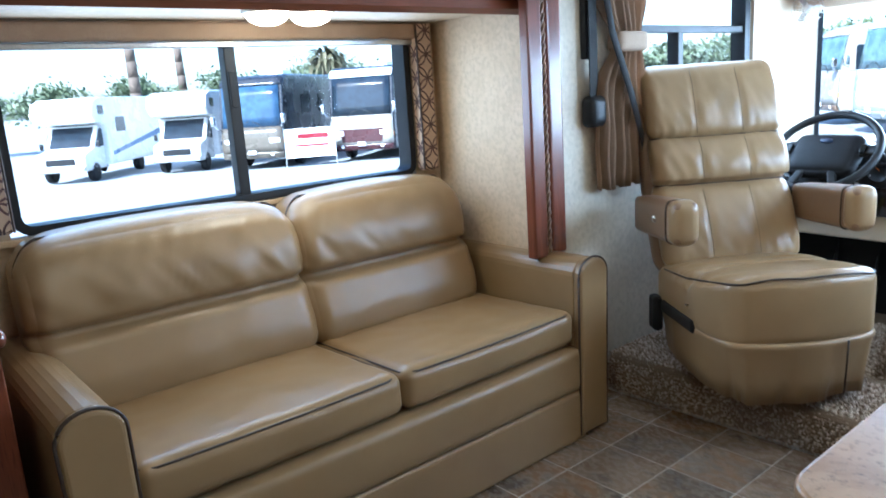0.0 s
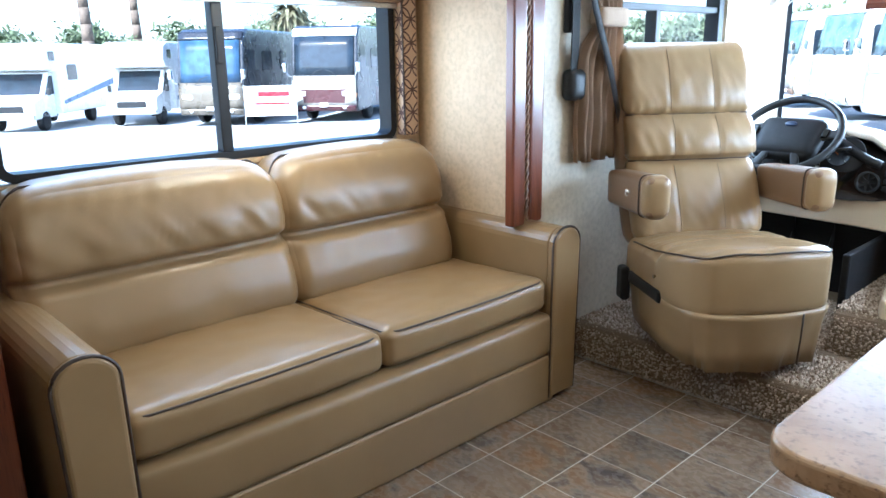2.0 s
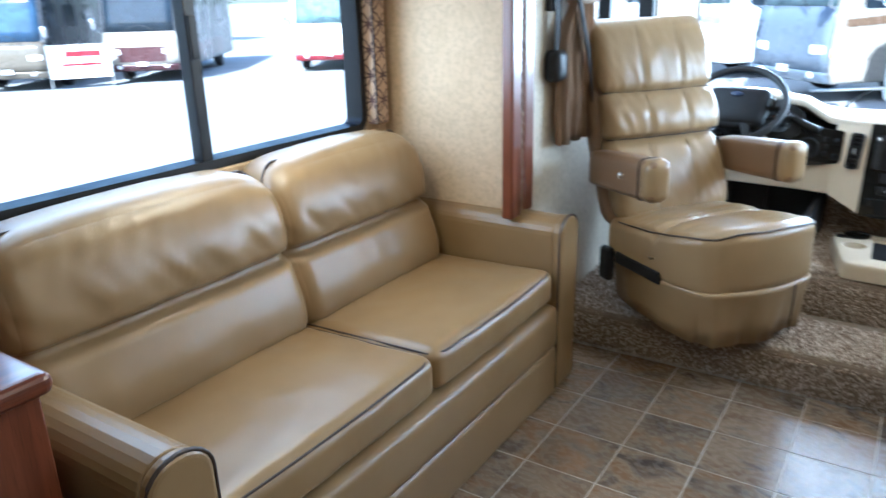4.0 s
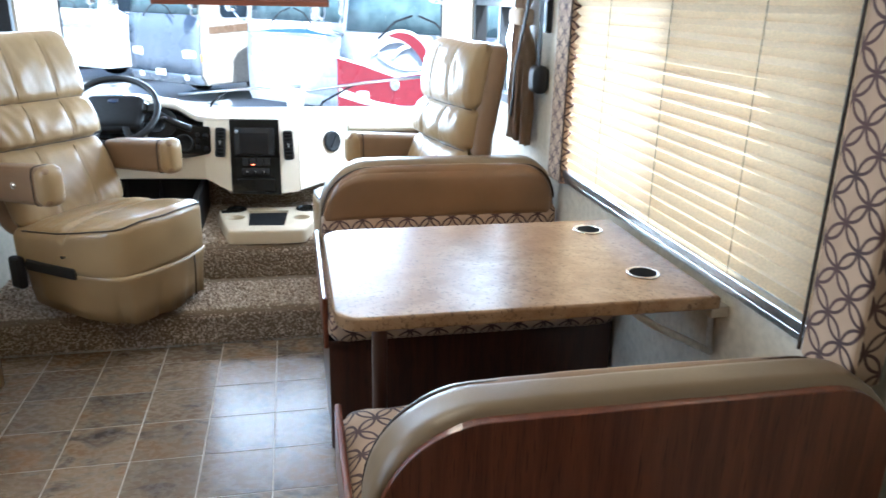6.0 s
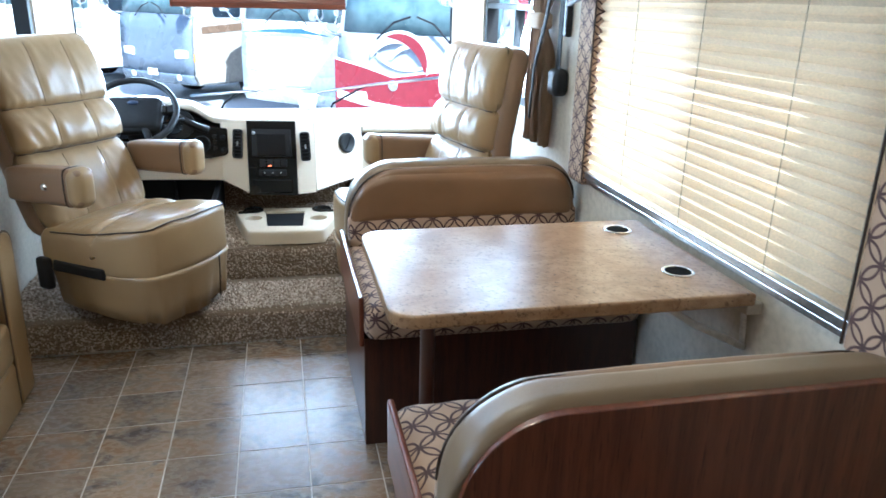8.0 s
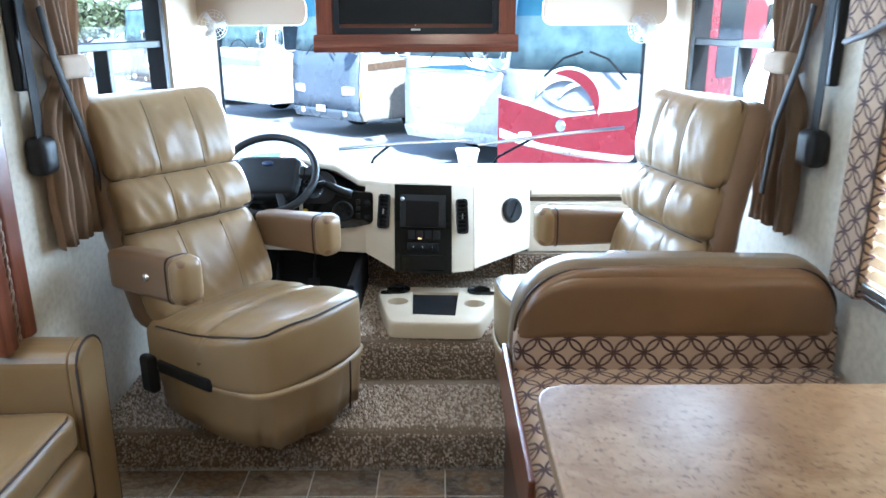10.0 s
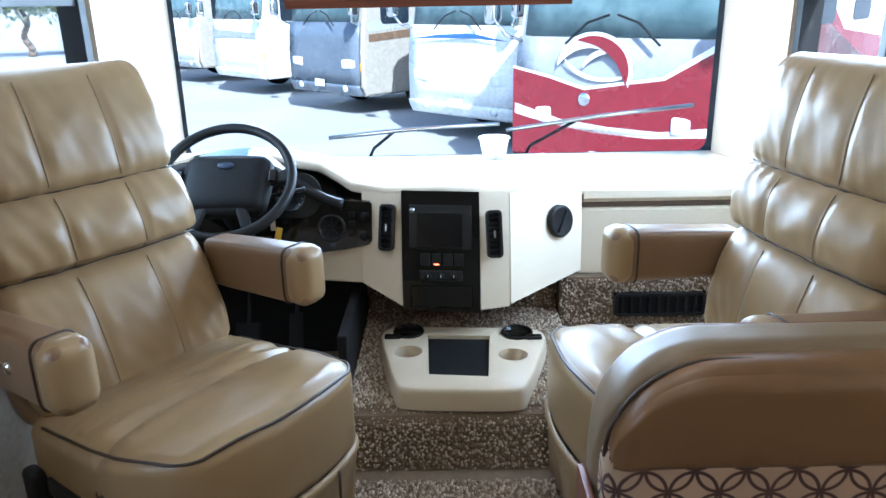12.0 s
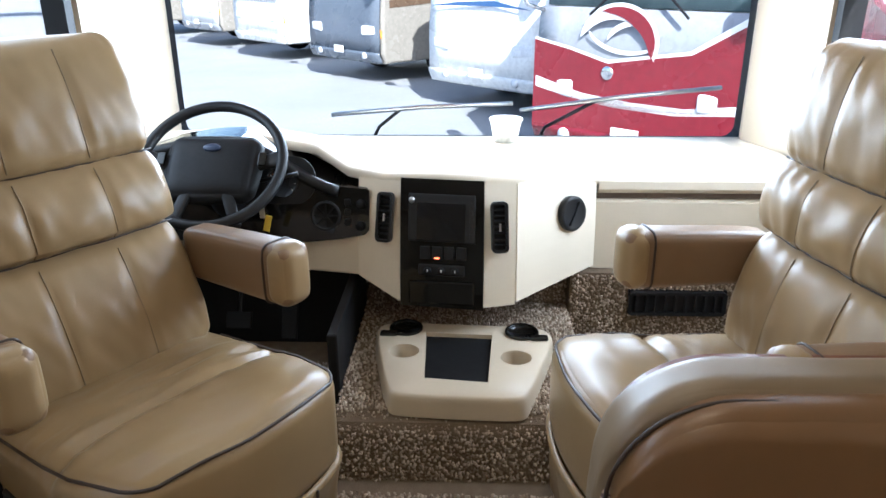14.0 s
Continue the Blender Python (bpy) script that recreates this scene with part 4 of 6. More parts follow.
for y0, y1 in ((0.365, 0.520), (2.055, 2.215)):
    lam = thing("window_panel", "padded side panel of the dinette window in petal cloth", "window panel", "side panels of the dinette window")
    pts = [(y0 + 0.02, 0.785), (y1 - 0.02, 0.785), (y1, 0.805), (y1, 1.64), (y0, 1.64), (y0, 0.805)]
    dp = 0.075 if y0 < 1 else 0.05
    part("pad", prism(pts, 0, XR - dp, XR - 0.003, 0.014, 3), M_PETAL, lam, uv=True)
    edge = y1 if y0 < 1 else y0
    part("edge_cord", tube([(XR - dp, edge, z) for z in (0.81, 1.2, 1.63)], 0.004), M_PIPE, lam)
val = thing("valance", "padded window valance in petal cloth with arched hem", "valance")
hem = [(0.365, 1.60)]
for k in range(17):
    u = k / 16
    hem.append((0.38 + (2.11 - 0.38) * u, 1.52 + 0.10 * math.sin(math.pi * u) ** 0.6))
hem.append((2.215, 1.50))
part("pad", prism(hem + [(2.215, 1.97), (0.365, 1.97)], 0, XR - 0.105, XR - 0.076, 0.008), M_PETAL, val, uv=True)
part("hem_cord", tube([(XR - 0.10, y, z - 0.004) for y, z in hem], 0.009, 6), mat("grey_cord", (0.20, 0.19, 0.20), rough=0.6), val, "grey hem cord", True)
part("top_board", box(XR - 0.105, XR - 0.003, 0.365, 2.215, 1.97, 1.985), M_CHERRY_Y, val)
part("box_side", box(XR - 0.076, XR - 0.003, 2.195, 2.215, 1.642, 1.97), M_PETAL, val, uv=True)
part("box_side", box(XR - 0.076, XR - 0.003, 0.365, 0.385, 1.642, 1.97), M_PETAL, val, uv=True)
sw = thing("wall_switch", "small white switch plate on the wall", "switch")
part("plate", box(XR - 0.008, XR - 0.001, 1.70, 1.745, 0.79, 0.825, 0.002), M_WHITE, sw)
peg = thing("wall_peg", "small white plastic peg below the window panel", "hook")
part("post", lathe([(0.007, 0.0), (0.007, 0.025), (0.012, 0.027), (0.012, 0.036), (0.0, 0.038)], 12, m=pose(XR - 0.001, 0.40, 0.77, 0, -90, 0)), M_WHITE, peg, smooth=True)


# ---- front overhead: television cabinet, soffit, visors and fans ----
tv = thing("tv_cabinet", "cherry wood television housing over the windscreen", "cabinet")
TX0, TX1, TY = -1.020, -0.138, 3.40
part("housing", box(TX0 + 0.02, TX1 - 0.02, TY + 0.015, 3.95, 1.455, 2.055, 0.004), M_CHERRY_X, tv)
part("bottom_rail", prism([(TY - 0.02, 1.437), (TY + 0.30, 1.437), (TY + 0.30, 1.455), (TY + 0.014, 1.455), (TY + 0.012, 1.507), (TY - 0.005, 1.511), (TY - 0.012, 1.470), (TY - 0.022, 1.460)], 0, TX0, TX1), M_CHERRY_X, tv)
part("stile", box(TX0 + 0.012, TX0 + 0.085, TY - 0.006, TY + 0.014, 1.511, 2.05, 0.004), M_CHERRY, tv)
part("stile", box(TX1 - 0.085, TX1 - 0.012, TY - 0.006, TY + 0.014, 1.511, 2.05, 0.004), M_CHERRY, tv)
tvs = thing("television", "black flat television set into the overhead cabinet", "television")
part("bezel", ring_frame(1, TY - 0.004, TY + 0.012, TX0 + 0.088, TX1 - 0.088, 1.513, 2.03, 0.025, 0.004), M_BLACK, tvs)
part("screen", box(TX0 + 0.108, TX1 - 0.108, TY + 0.003, TY + 0.010, 1.555, 2.01), M_SCREEN, tvs)
part("badge", box(-0.60, -0.56, TY - 0.006, TY - 0.0035, 1.527, 1.535), M_ALU, tvs, "small plain maker badge")
part("power_light", box(-0.583, -0.578, TY + 0.001, TY + 0.0025, 1.547, 1.551), M_ALU, tvs)
for a, b in ((XL + 0.01, TX0 - 0.003), (TX1 + 0.003, XR - 0.01)):
    oc = thing("cab_overhead_cabinet", "cherry wood cabinet above the windscreen", "cabinet", "cabinets above the windscreen")
    part("carcass", box(a, b, 3.46, 4.18, 1.70, 2.055, 0.004), M_CHERRY_X, oc)
    d = part("door", box(a + 0.02, b - 0.02, 3.44, 3.46, 1.72, 2.03, 0.005), M_CHERRY_X, oc)
    part("handle", tube([((a + b) / 2 - 0.05, 3.438, 1.79), ((a + b) / 2, 3.425, 1.788), ((a + b) / 2 + 0.05, 3.438, 1.79)], 0.005), M_ALU, d)
for cx, w in ((-1.425, 0.57), (0.345, 0.62)):
    v = thing("sun_visor", "cream padded sun visor folded up against the windscreen", "visor", "sun visors")
    part("pad", prism(rounded(w, 0.145, 0.05, 5, cx, 1.622), 1, 3.93, 3.962, 0.010, 3), M_TRIM, v)
    part("hinge_rod", tube([(cx - w / 2 + 0.02, 3.946, 1.690), (cx + w / 2 - 0.02, 3.946, 1.692)], 0.005), M_ALU, v)


def clip_fan(x, y, z, turn):
    f = thing("cab_fan", "small white caged fan on the windscreen post", "fan", "cab fans", m=pose(x, y, z, 0, 0, turn))
    bm = bmesh.new()
    for r in (0.02, 0.04, 0.058, 0.072):
        d = 0.030 - 0.022 * (r / 0.072) ** 2
        tube([(r * math.cos(a), -d, r * math.sin(a)) for a in (2 * math.pi * k / 20 for k in range(20))], 0.0018, 4, True, bm)
    for k in range(18):
        a = 2 * math.pi * k / 18
        tube([(r * math.cos(a), -(0.031 - 0.022 * (r / 0.072) ** 2), r * math.sin(a)) for r in (0.012, 0.04, 0.072)], 0.0015, 4, False, bm)
    part("cage", bm, M_WHITE, f)
    part("hub", lathe([(0.0, -0.01), (0.022, -0.008), (0.026, 0.02), (0.02, 0.05), (0.0, 0.055)], 16, m=pose(0, 0, 0, 90, 0, 0) @ Matrix.Diagonal((1, 1, -1, 1))), M_WHITE, f, smooth=True)
    for k in range(3):
        a = 2 * math.pi * k / 3
        part("blade", turned(cushion(0.05, 0.004, 0.032, 0.002, 4), pose(0, 0, 0, 0, math.degrees(a), 0) @ pose(0.04, -0.002, 0, 35, 0, 0)), M_CLEAR, f, "clear plastic blade")
    part("stalk", tube([(0, 0.03, -0.01), (0, 0.06, -0.06), (0, 0.10, -0.075)], 0.008), M_WHITE, f, smooth=True)
    return f


M_CLEAR = mat("milky_plastic", (0.82, 0.83, 0.84), rough=0.25)
clip_fan(-1.60, 3.90, 1.555, 30)
clip_fan(0.53, 3.90, 1.535, -30)


# ---- dashboard ----
def build_dash():
    d = thing("dashboard", "cream vinyl dashboard with glossy black instrument panels", "dashboard", m=Matrix.Translation((-0.022, -0.055, -0.030)))

    def slab(pts, x0, x1, bevel=0.012):
        return prism(pts, 0, x0, x1, bevel, 3)
    # broad top that runs to the glass
    top = bmesh.new()
    edge = [(-1.705, 3.62, 0.93), (-1.45, 3.60, 0.965), (-1.15, 3.58, 0.985), (-0.95, 3.57, 0.955), (-0.84, 3.52, 0.895), (-0.72, 3.46, 0.888), (-0.53, 3.445, 0.893), (-0.30, 3.44, 0.885), (-0.02, 3.64, 0.838), (0.30, 3.655, 0.828), (0.715, 3.66, 0.828)]
    rows_ = []
    for x, y, z in edge:
        rows_.append([top.verts.new(p) for p in ((x, y + 0.01, z - 0.03), (x, y, z - 0.008), (x, y + 0.02, z + 0.004), (x, y + 0.12, z + 0.006), (x, (y + 4.2) / 2, (z + 0.85) / 2), (x, 4.258, 0.838), (x, 4.258, 0.78))])
    for a, b in zip(rows_, rows_[1:]):
        for k in range(6):
            top.faces.new((a[k], b[k], b[k + 1], a[k + 1]))
    bmesh.ops.recalc_face_normals(top, faces=top.faces)
    part("top_pad", top, M_DASH, d, "pale cream dash top", True)
    # driver side lower panel
    part("knee_panel", prism([(-1.70, 3.58), (-0.80, 3.50), (-0.80, 3.42), (-0.95, 3.45), (-1.70, 3.52)], 2, 0.565, 0.72, 0.01, 2), M_DASH, d)
    # side cheeks of the centre stack, bowed
    def cheek(x0, x1, y_t, y_b, zt, zb0, zb1):
        bm = bmesh.new()
        q = []
        for i in range(7):
            u = i / 6
            x = x0 + (x1 - x0) * u
            col = []
            for j in range(9):
                v = j / 8
                zb = zb0 + (zb1 - zb0) * u
                z = zt + (zb - zt) * v
                yy = (y_t[0] + (y_t[1] - y_t[0]) * u) * (1 - v) + (y_b[0] + (y_b[1] - y_b[0]) * u) * v - 0.012 * math.sin(math.pi * v)
                col.append(bm.verts.new((x, yy, z)))
            q.append(col)
        for i in range(6):
            for j in range(8):
                bm.faces.new((q[i][j], q[i + 1][j], q[i + 1][j + 1], q[i][j + 1]))
        bmesh.ops.recalc_face_normals(bm, faces=bm.faces)
        bmesh.ops.solidify(bm, geom=bm.faces[:], thickness=-0.05)
        return bm
    part("cheek", cheek(-0.80, -0.664, (3.49, 3.448), (3.40, 3.335), 0.875, 0.575, 0.515), M_DASH, d, smooth=False)
    part("cheek", cheek(-0.403, -0.305, (3.412, 3.43), (3.315, 3.335), 0.88, 0.505, 0.508), M_DASH, d)
    part("corner_panel", cheek(-0.300, -0.022, (3.435, 3.66), (3.34, 3.60), 0.872, 0.515, 0.535), M_DASH, d)
    # centre stack
    stack = part("console_panel", cheek(-0.662, -0.405, (3.438, 3.402), (3.325, 3.305), 0.888, 0.508, 0.500), M_GLOSS, d, "glossy black centre stack")

    def on_stack(u, v, lift):
        """u, v from the stack's upper left; lift towards the cabin."""
        x = -0.662 + 0.257 * u
        y = (3.438 - 0.036 * u) * (1 - v) + (3.325 - 0.02 * u) * v - 0.012 * math.sin(math.pi * v) - lift
        return Vector((x, y, 0.888 - 0.385 * v))

    def plate(u0, u1, v0, v1, lift, thick, bevel=0.004):
        a, b, c = on_stack(u0, v0, lift), on_stack(u1, v0, lift), on_stack(u0, v1, lift)
        ex, ez = (b - a), (a - c)
        m = Matrix((ex.normalized(), ex.normalized().cross(ez.normalized()) * -1, ez.normalized())).transposed().to_4x4()
        m.translation = (a + on_stack(u1, v1, lift)) / 2
        return turned(box(-ex.length / 2, ex.length / 2, -thick, thick, -ez.length / 2, ez.length / 2, bevel), m)
    radio = part("radio", plate(0.10, 0.90, 0.11, 0.47, 0.004, 0.008), M_BLACK, stack, "black radio unit")
    part("radio_screen", plate(0.20, 0.78, 0.17, 0.45, 0.012, 0.0025, 0.001), M_SCREEN, stack, "dark touch screen")
    part("radio_knob", turned(lathe([(0.009, 0), (0.009, 0.008), (0.0, 0.009)], 14), Matrix.Translation(on_stack(0.14, 0.15, 0.012)) @ pose(0, 0, 0, 90, 0, 0)), M_ALU, stack, "silver radio knob", True)
    for k in range(5):
        part("radio_key", plate(0.83, 0.87, 0.16 + 0.058 * k, 0.195 + 0.058 * k, 0.012, 0.002, 0.001), M_BLACK, stack)
    for k in range(4):
        part("rocker_switch", plate(0.24 + 0.145 * k, 0.36 + 0.145 * k, 0.505, 0.605, 0.004, 0.006, 0.003), M_BLACK, stack, "black rocker switch")
    part("switch_light", plate(0.415, 0.475, 0.585, 0.596, 0.011, 0.0012, 0.0005), M_REDLIGHT, stack, "glowing red indicator")
    hv = part("climate_panel", plate(0.22, 0.78, 0.645, 0.735, 0.004, 0.006, 0.006), M_BLACK, stack, "black climate control panel")
    for k in range(3):
        part("climate_knob", turned(lathe([(0.012, 0), (0.011, 0.010), (0.0, 0.011)], 16), Matrix.Translation(on_stack(0.33 + 0.165 * k, 0.69, 0.010)) @ pose(0, 0, 0, 90, 0, 0)), M_RUBBER, stack, "round climate knob", True)
        part("knob_mark", plate(0.325 + 0.165 * k, 0.337 + 0.165 * k, 0.67, 0.69, 0.022, 0.0008, 0.0003), M_WHITE, stack, "white pointer mark")
    part("storage_bin", plate(0.10, 0.90, 0.78, 0.97, 0.002, 0.006, 0.006), M_GLOSS, stack)
    # upright air vents in the cheeks
    for cx, cy, cz, tilt, yaw in ((-0.712, 3.398, 0.772, 14, -15), (-0.357, 3.345, 0.760, 14, 8)):
        m = pose(cx, cy, cz, -tilt, 0, yaw)
        vent = part("air_vent", turned(ring_frame(1, -0.008, 0.012, -0.026, 0.026, -0.078, 0.078, 0.008, 0.006), m), M_BLACK, d, "black upright air vent")
        part("vent_back", turned(box(-0.02, 0.02, 0.010, 0.018, -0.072, 0.072), m), M_RUBBER, vent)
        for k in range(7):
            part("vane", turned(box(-0.018, 0.018, -0.003, 0.010, -0.002, 0.002), m @ pose(0, 0, -0.054 + 0.018 * k, 25, 0, 0)), M_BLACK, vent)
        part("vane_slider", turned(box(-0.003, 0.003, -0.010, -0.004, -0.012, 0.012, 0.001), m), M_ALU, vent)
    # round vent in the corner panel
    m = pose(-0.116, 3.538, 0.742, 82, 0, 39)
    rv = part("round_vent", turned(lathe([(0.058, -0.01), (0.058, 0.010), (0.053, 0.016), (0.045, 0.012), (0.0, 0.016)], 28), m), M_BLACK, d, "round dark vent", True)
    part("vent_shutter", turned(box(-0.042, 0.042, -0.003, 0.003, 0.012, 0.020, 0.001), m @ pose(0, 0, 0, 0, 0, 55)), M_RUBBER, rv)
    # passenger shelf
    part("shelf_face", prism([(3.66, 0.50), (3.655, 0.745), (3.665, 0.752), (3.70, 0.752), (3.70, 0.49)], 0, -0.018, XR - 0.004), M_DASH, d)
    part("shelf_strip", box(-0.016, XR - 0.004, 3.672, 3.70, 0.753, 0.774, 0.003), M_STRIP, d, "brown gap strip")
    part("shelf_roll", prism([(3.70, 0.775), (3.655, 0.778), (3.638, 0.795), (3.64, 0.822), (3.665, 0.835), (3.70, 0.836)], 0, -0.014, XR - 0.004), M_DASH, d)
    # instrument pod behind the wheel
    pod = bmesh.new()
    def pod_top(x):
        if x < -1.2:
            u = (x + 1.62) / 0.42
            return 0.915 + 0.083 * math.sin(u * math.pi / 2)
        u = min(1.0, (x + 1.2) / 0.37)
        return 0.998 - 0.148 * u * u * (3 - 2 * u)

    def pod_y(z):
        return 3.412 + 0.28 * (z - 0.70)
    tops = [(x, pod_top(x)) for x in (-1.62 + 0.79 * k / 30 for k in range(31))]
    outline = [(-1.62, 0.70)] + tops + [(-0.772, 0.846), (-0.764, 0.838), (-0.764, 0.722), (-0.776, 0.708), (-0.85, 0.694), (-0.95, 0.684), (-1.25, 0.68)]
    f0 = [pod.verts.new((x, pod_y(z), z)) for x, z in outline]
    f1 = [pod.verts.new((x, 3.66, z)) for x, z in outline]
    n = len(outline)
    face = pod.faces.new(f0)
    for k in range(n):
        pod.faces.new((f0[k], f0[(k + 1) % n], f1[(k + 1) % n], f1[k]))
    bmesh.ops.recalc_face_normals(pod, faces=pod.faces)
    p = part("instrument_pod", pod, M_GLOSS, d, "glossy black instrument surround")
    hood = [(x, pod_y(pod_top(x)) - 0.012, pod_top(x) - 0.012) for x in (-1.52 + 0.66 * k / 24 for k in range(25))]
    part("binnacle_hood", tube(hood, 0.020, 8), M_BLACK, p, "matt black hood edge", True)
    cl = part("dial_plate", turned(prism(rounded(0.46, 0.150, 0.07), 1, -0.004, 0.004), pose(-1.16, pod_y(0.872) - 0.004, 0.872, -15.6, 0, 0)), M_BLACK, p, "matt black dial cluster")
    for cx, cz, r in ((-1.31, 0.868, 0.050), (-1.18, 0.872, 0.058), (-1.035, 0.868, 0.050)):
        m = pose(cx, pod_y(cz) - 0.006, cz, 74, 0, 0)
        g = part("gauge", turned(lathe([(r, -0.01), (r, 0.010), (r * 0.94, 0.010), (r * 0.90, 0.004), (0.0, 0.004)], 28), m), M_DIALRIM, p, "round dial with pale rim", True)
        part("needle", turned(box(-0.0015, 0.0015, 0.0, r * 0.75, 0.005, 0.007), m @ pose(0, 0, 0, 0, 0, 50)), M_AMBERLINE, g, "thin orange needle")
        for k in range(9):
            part("dial_mark", turned(box(-0.0012, 0.0012, r * 0.72, r * 0.86, 0.005, 0.0065), m @ pose(0, 0, 0, 0, 0, -130 + 32 * k)), M_WHITE, g)
    for cx, cz in ((-0.90, 0.765),):
        m = pose(cx, pod_y(cz) - 0.002, cz, 74, 0, 0)
        part("dash_vent", turned(lathe([(0.047, -0.01), (0.047, 0.014), (0.038, 0.014), (0.036, 0.004), (0.0, 0.004)], 24), m), M_BLACK, p, "round black air vent", True)
        for a in (0, 45, 90, 135):
            part("vent_cross", turned(box(-0.036, 0.036, -0.002, 0.002, 0.006, 0.012), m @ pose(0, 0, 0, 0, 0, a)), M_RUBBER, p)
    for k in range(3):
        part("dash_switch", box(-0.842, -0.822, pod_y(0.746 + 0.03 * k) - 0.008, pod_y(0.746 + 0.03 * k) + 0.01, 0.735 + 0.03 * k, 0.757 + 0.03 * k, 0.003), M_BLACK, p)
    for cz in (0.735, 0.800):
        part("light_knob", turned(lathe([(0.016, 0), (0.014, 0.016), (0.0, 0.018)], 18), pose(-0.790, pod_y(cz) - 0.001, cz, 76, 0, 0)), M_RUBBER, p, "round headlamp knob", True)
    part("top_vent", turned(box(-0.012, 0.012, -0.05, 0.05, -0.003, 0.004, 0.002), pose(-0.865, 3.66, 0.902, 0, 35, 20)), M_BLACK, d, "narrow defroster slot")
    return d


M_DIALRIM = mat("dial_face", (0.03, 0.032, 0.036), (0.02, 0.022, 0.026), 0.25)
M_AMBERLINE = mat("needle_orange", (0.7, 0.18, 0.02), rough=0.5)
M_REDLIGHT = lamp_mat("red_indicator", (1.0, 0.12, 0.04), 3.0)
M_STRIP = mat("brown_strip", (0.16, 0.115, 0.085), rough=0.6)
build_dash()


def build_wheel():
    m = pose(-1.232, 3.305, 0.893, 90 - 48, 0, 0)
    w = thing("steering_wheel", "black steering wheel with padded hub and spokes", "steering wheel", m=m)
    R = 0.210
    part("rim", tube([(R * math.cos(a), R * math.sin(a), 0.045) for a in (2 * math.pi * k / 64 for k in range(64))], 0.0165, 12, True), M_BLACK, w, "black leather rim", True)
    hub = part("hub", cushion(0.275, 0.215, 0.07, 0.034, 16, 0.008, lambda q: Vector((q.x * (1.0 - 0.55 * max(0.0, -q.y)), q.y - 0.005, q.z + 0.02))), M_RUBBER, w, "padded hub", True)
    part("emblem", lathe([(0.0, 0.069), (0.022, 0.0685), (0.026, 0.066), (0.026, 0.058)], 20, m=Matrix.Translation((0.0, 0.045, 0.0)) @ Matrix.Diagonal((1.0, 0.5, 1, 1))), M_EMBLEM, hub, "plain blue oval emblem", True)
    for s in (-1, 1):
        sp = part("spoke", turned(cushion(0.12, 0.045, 0.022, 0.01, 8, 0, lambda q, s=s: Vector((q.x, q.y * (1 + 0.4 * abs(q.x) / 0.06), q.z))), pose(s * 0.158, 0.015, 0.034, 0, -8 * s, 8 * s)), M_BLACK, w, smooth=True)
        part("spoke_switch", box(s * 0.150 - 0.012, s * 0.150 + 0.012, -0.008, 0.036, 0.044, 0.054, 0.003), M_GLOSS, sp, "cruise control keys")
        part("lower_spoke", turned(cushion(0.035, 0.13, 0.018, 0.008, 8), pose(s * 0.075, -0.140, 0.03, 8, 0, 20 * s)), M_BLACK, w, smooth=True)
    part("column", lathe([(0.055, -0.02), (0.06, -0.06), (0.065, -0.24), (0.055, -0.26)], 20), M_RUBBER, w, "black steering column shroud", True)
    part("stalk", tube([(0.05, 0.0, -0.07), (0.20, 0.02, -0.05), (0.235, 0.025, -0.045)], 0.007, 8), M_BLACK, w, smooth=True)
    keys = thing("keys", "ignition keys hanging with a yellow tag", "keys", m=Matrix.Translation((-0.03, -0.045, -0.025)))
    part("key", box(-1.068, -1.052, 3.30, 3.303, 0.79, 0.83, 0.001), M_ALU, keys)
    part("tag", turned(box(-0.010, 0.010, -0.001, 0.001, -0.026, 0.026, 0.001), pose(-1.045, 3.298, 0.775, 0, 14, 0)), mat("yellow_tag", (0.75, 0.50, 0.04), rough=0.5), keys, "yellow plastic tag")
    part("ring", tube([(-1.06 + 0.010 * math.cos(a), 3.30, 0.832 + 0.010 * math.sin(a)) for a in (2 * math.pi * k / 14 for k in range(14))], 0.0012, 4, True), M_CHROME, keys)


M_EMBLEM = mat("blue_oval", (0.02, 0.035, 0.08), rough=0.35)
build_wheel()

# dark footwell behind the driver: pedals under the dash
well = thing("pedal_box", "black driver footwell with pedals", "pedals")
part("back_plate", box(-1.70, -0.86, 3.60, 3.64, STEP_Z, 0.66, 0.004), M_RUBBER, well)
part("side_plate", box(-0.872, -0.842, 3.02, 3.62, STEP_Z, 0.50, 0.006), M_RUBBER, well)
for cx, w, h in ((-1.28, 0.09, 0.06), (-1.10, 0.055, 0.13)):
    pd = part("pedal", turned(box(-w / 2, w / 2, -0.008, 0.008, -h / 2, h / 2, 0.004), pose(cx, 3.50, 0.30, -25, 0, 0)), M_RUBBER, well)
    part("pedal_arm", tube([(cx, 3.52, 0.30), (cx, 3.58, 0.42), (cx, 3.60, 0.52)], 0.010), M_BLACK, pd)
gr = thing("floor_register", "black slotted heater grille below the passenger shelf", "grille", m=Matrix.Translation((-0.01, -0.05, -0.02)))
part("frame", ring_frame(1, 3.592, 3.61, 0.10, 0.44, 0.335, 0.425, 0.012, 0.004), M_BLACK, gr)
part("backing", box(0.10, 0.44, 3.606, 3.62, 0.335, 0.425), M_RUBBER, gr)
for k in range(9):
    part("slat", box(0.126 + 0.034 * k, 0.134 + 0.034 * k, 3.594, 3.606, 0.347, 0.413), M_BLACK, gr)
structure("kick_wall", box(HUMP_X1 + 0.005, XR - 0.004, 3.57, 3.66, STEP_Z, 0.466), M_CARPET, "carpeted kick wall under the passenger shelf", "wall")


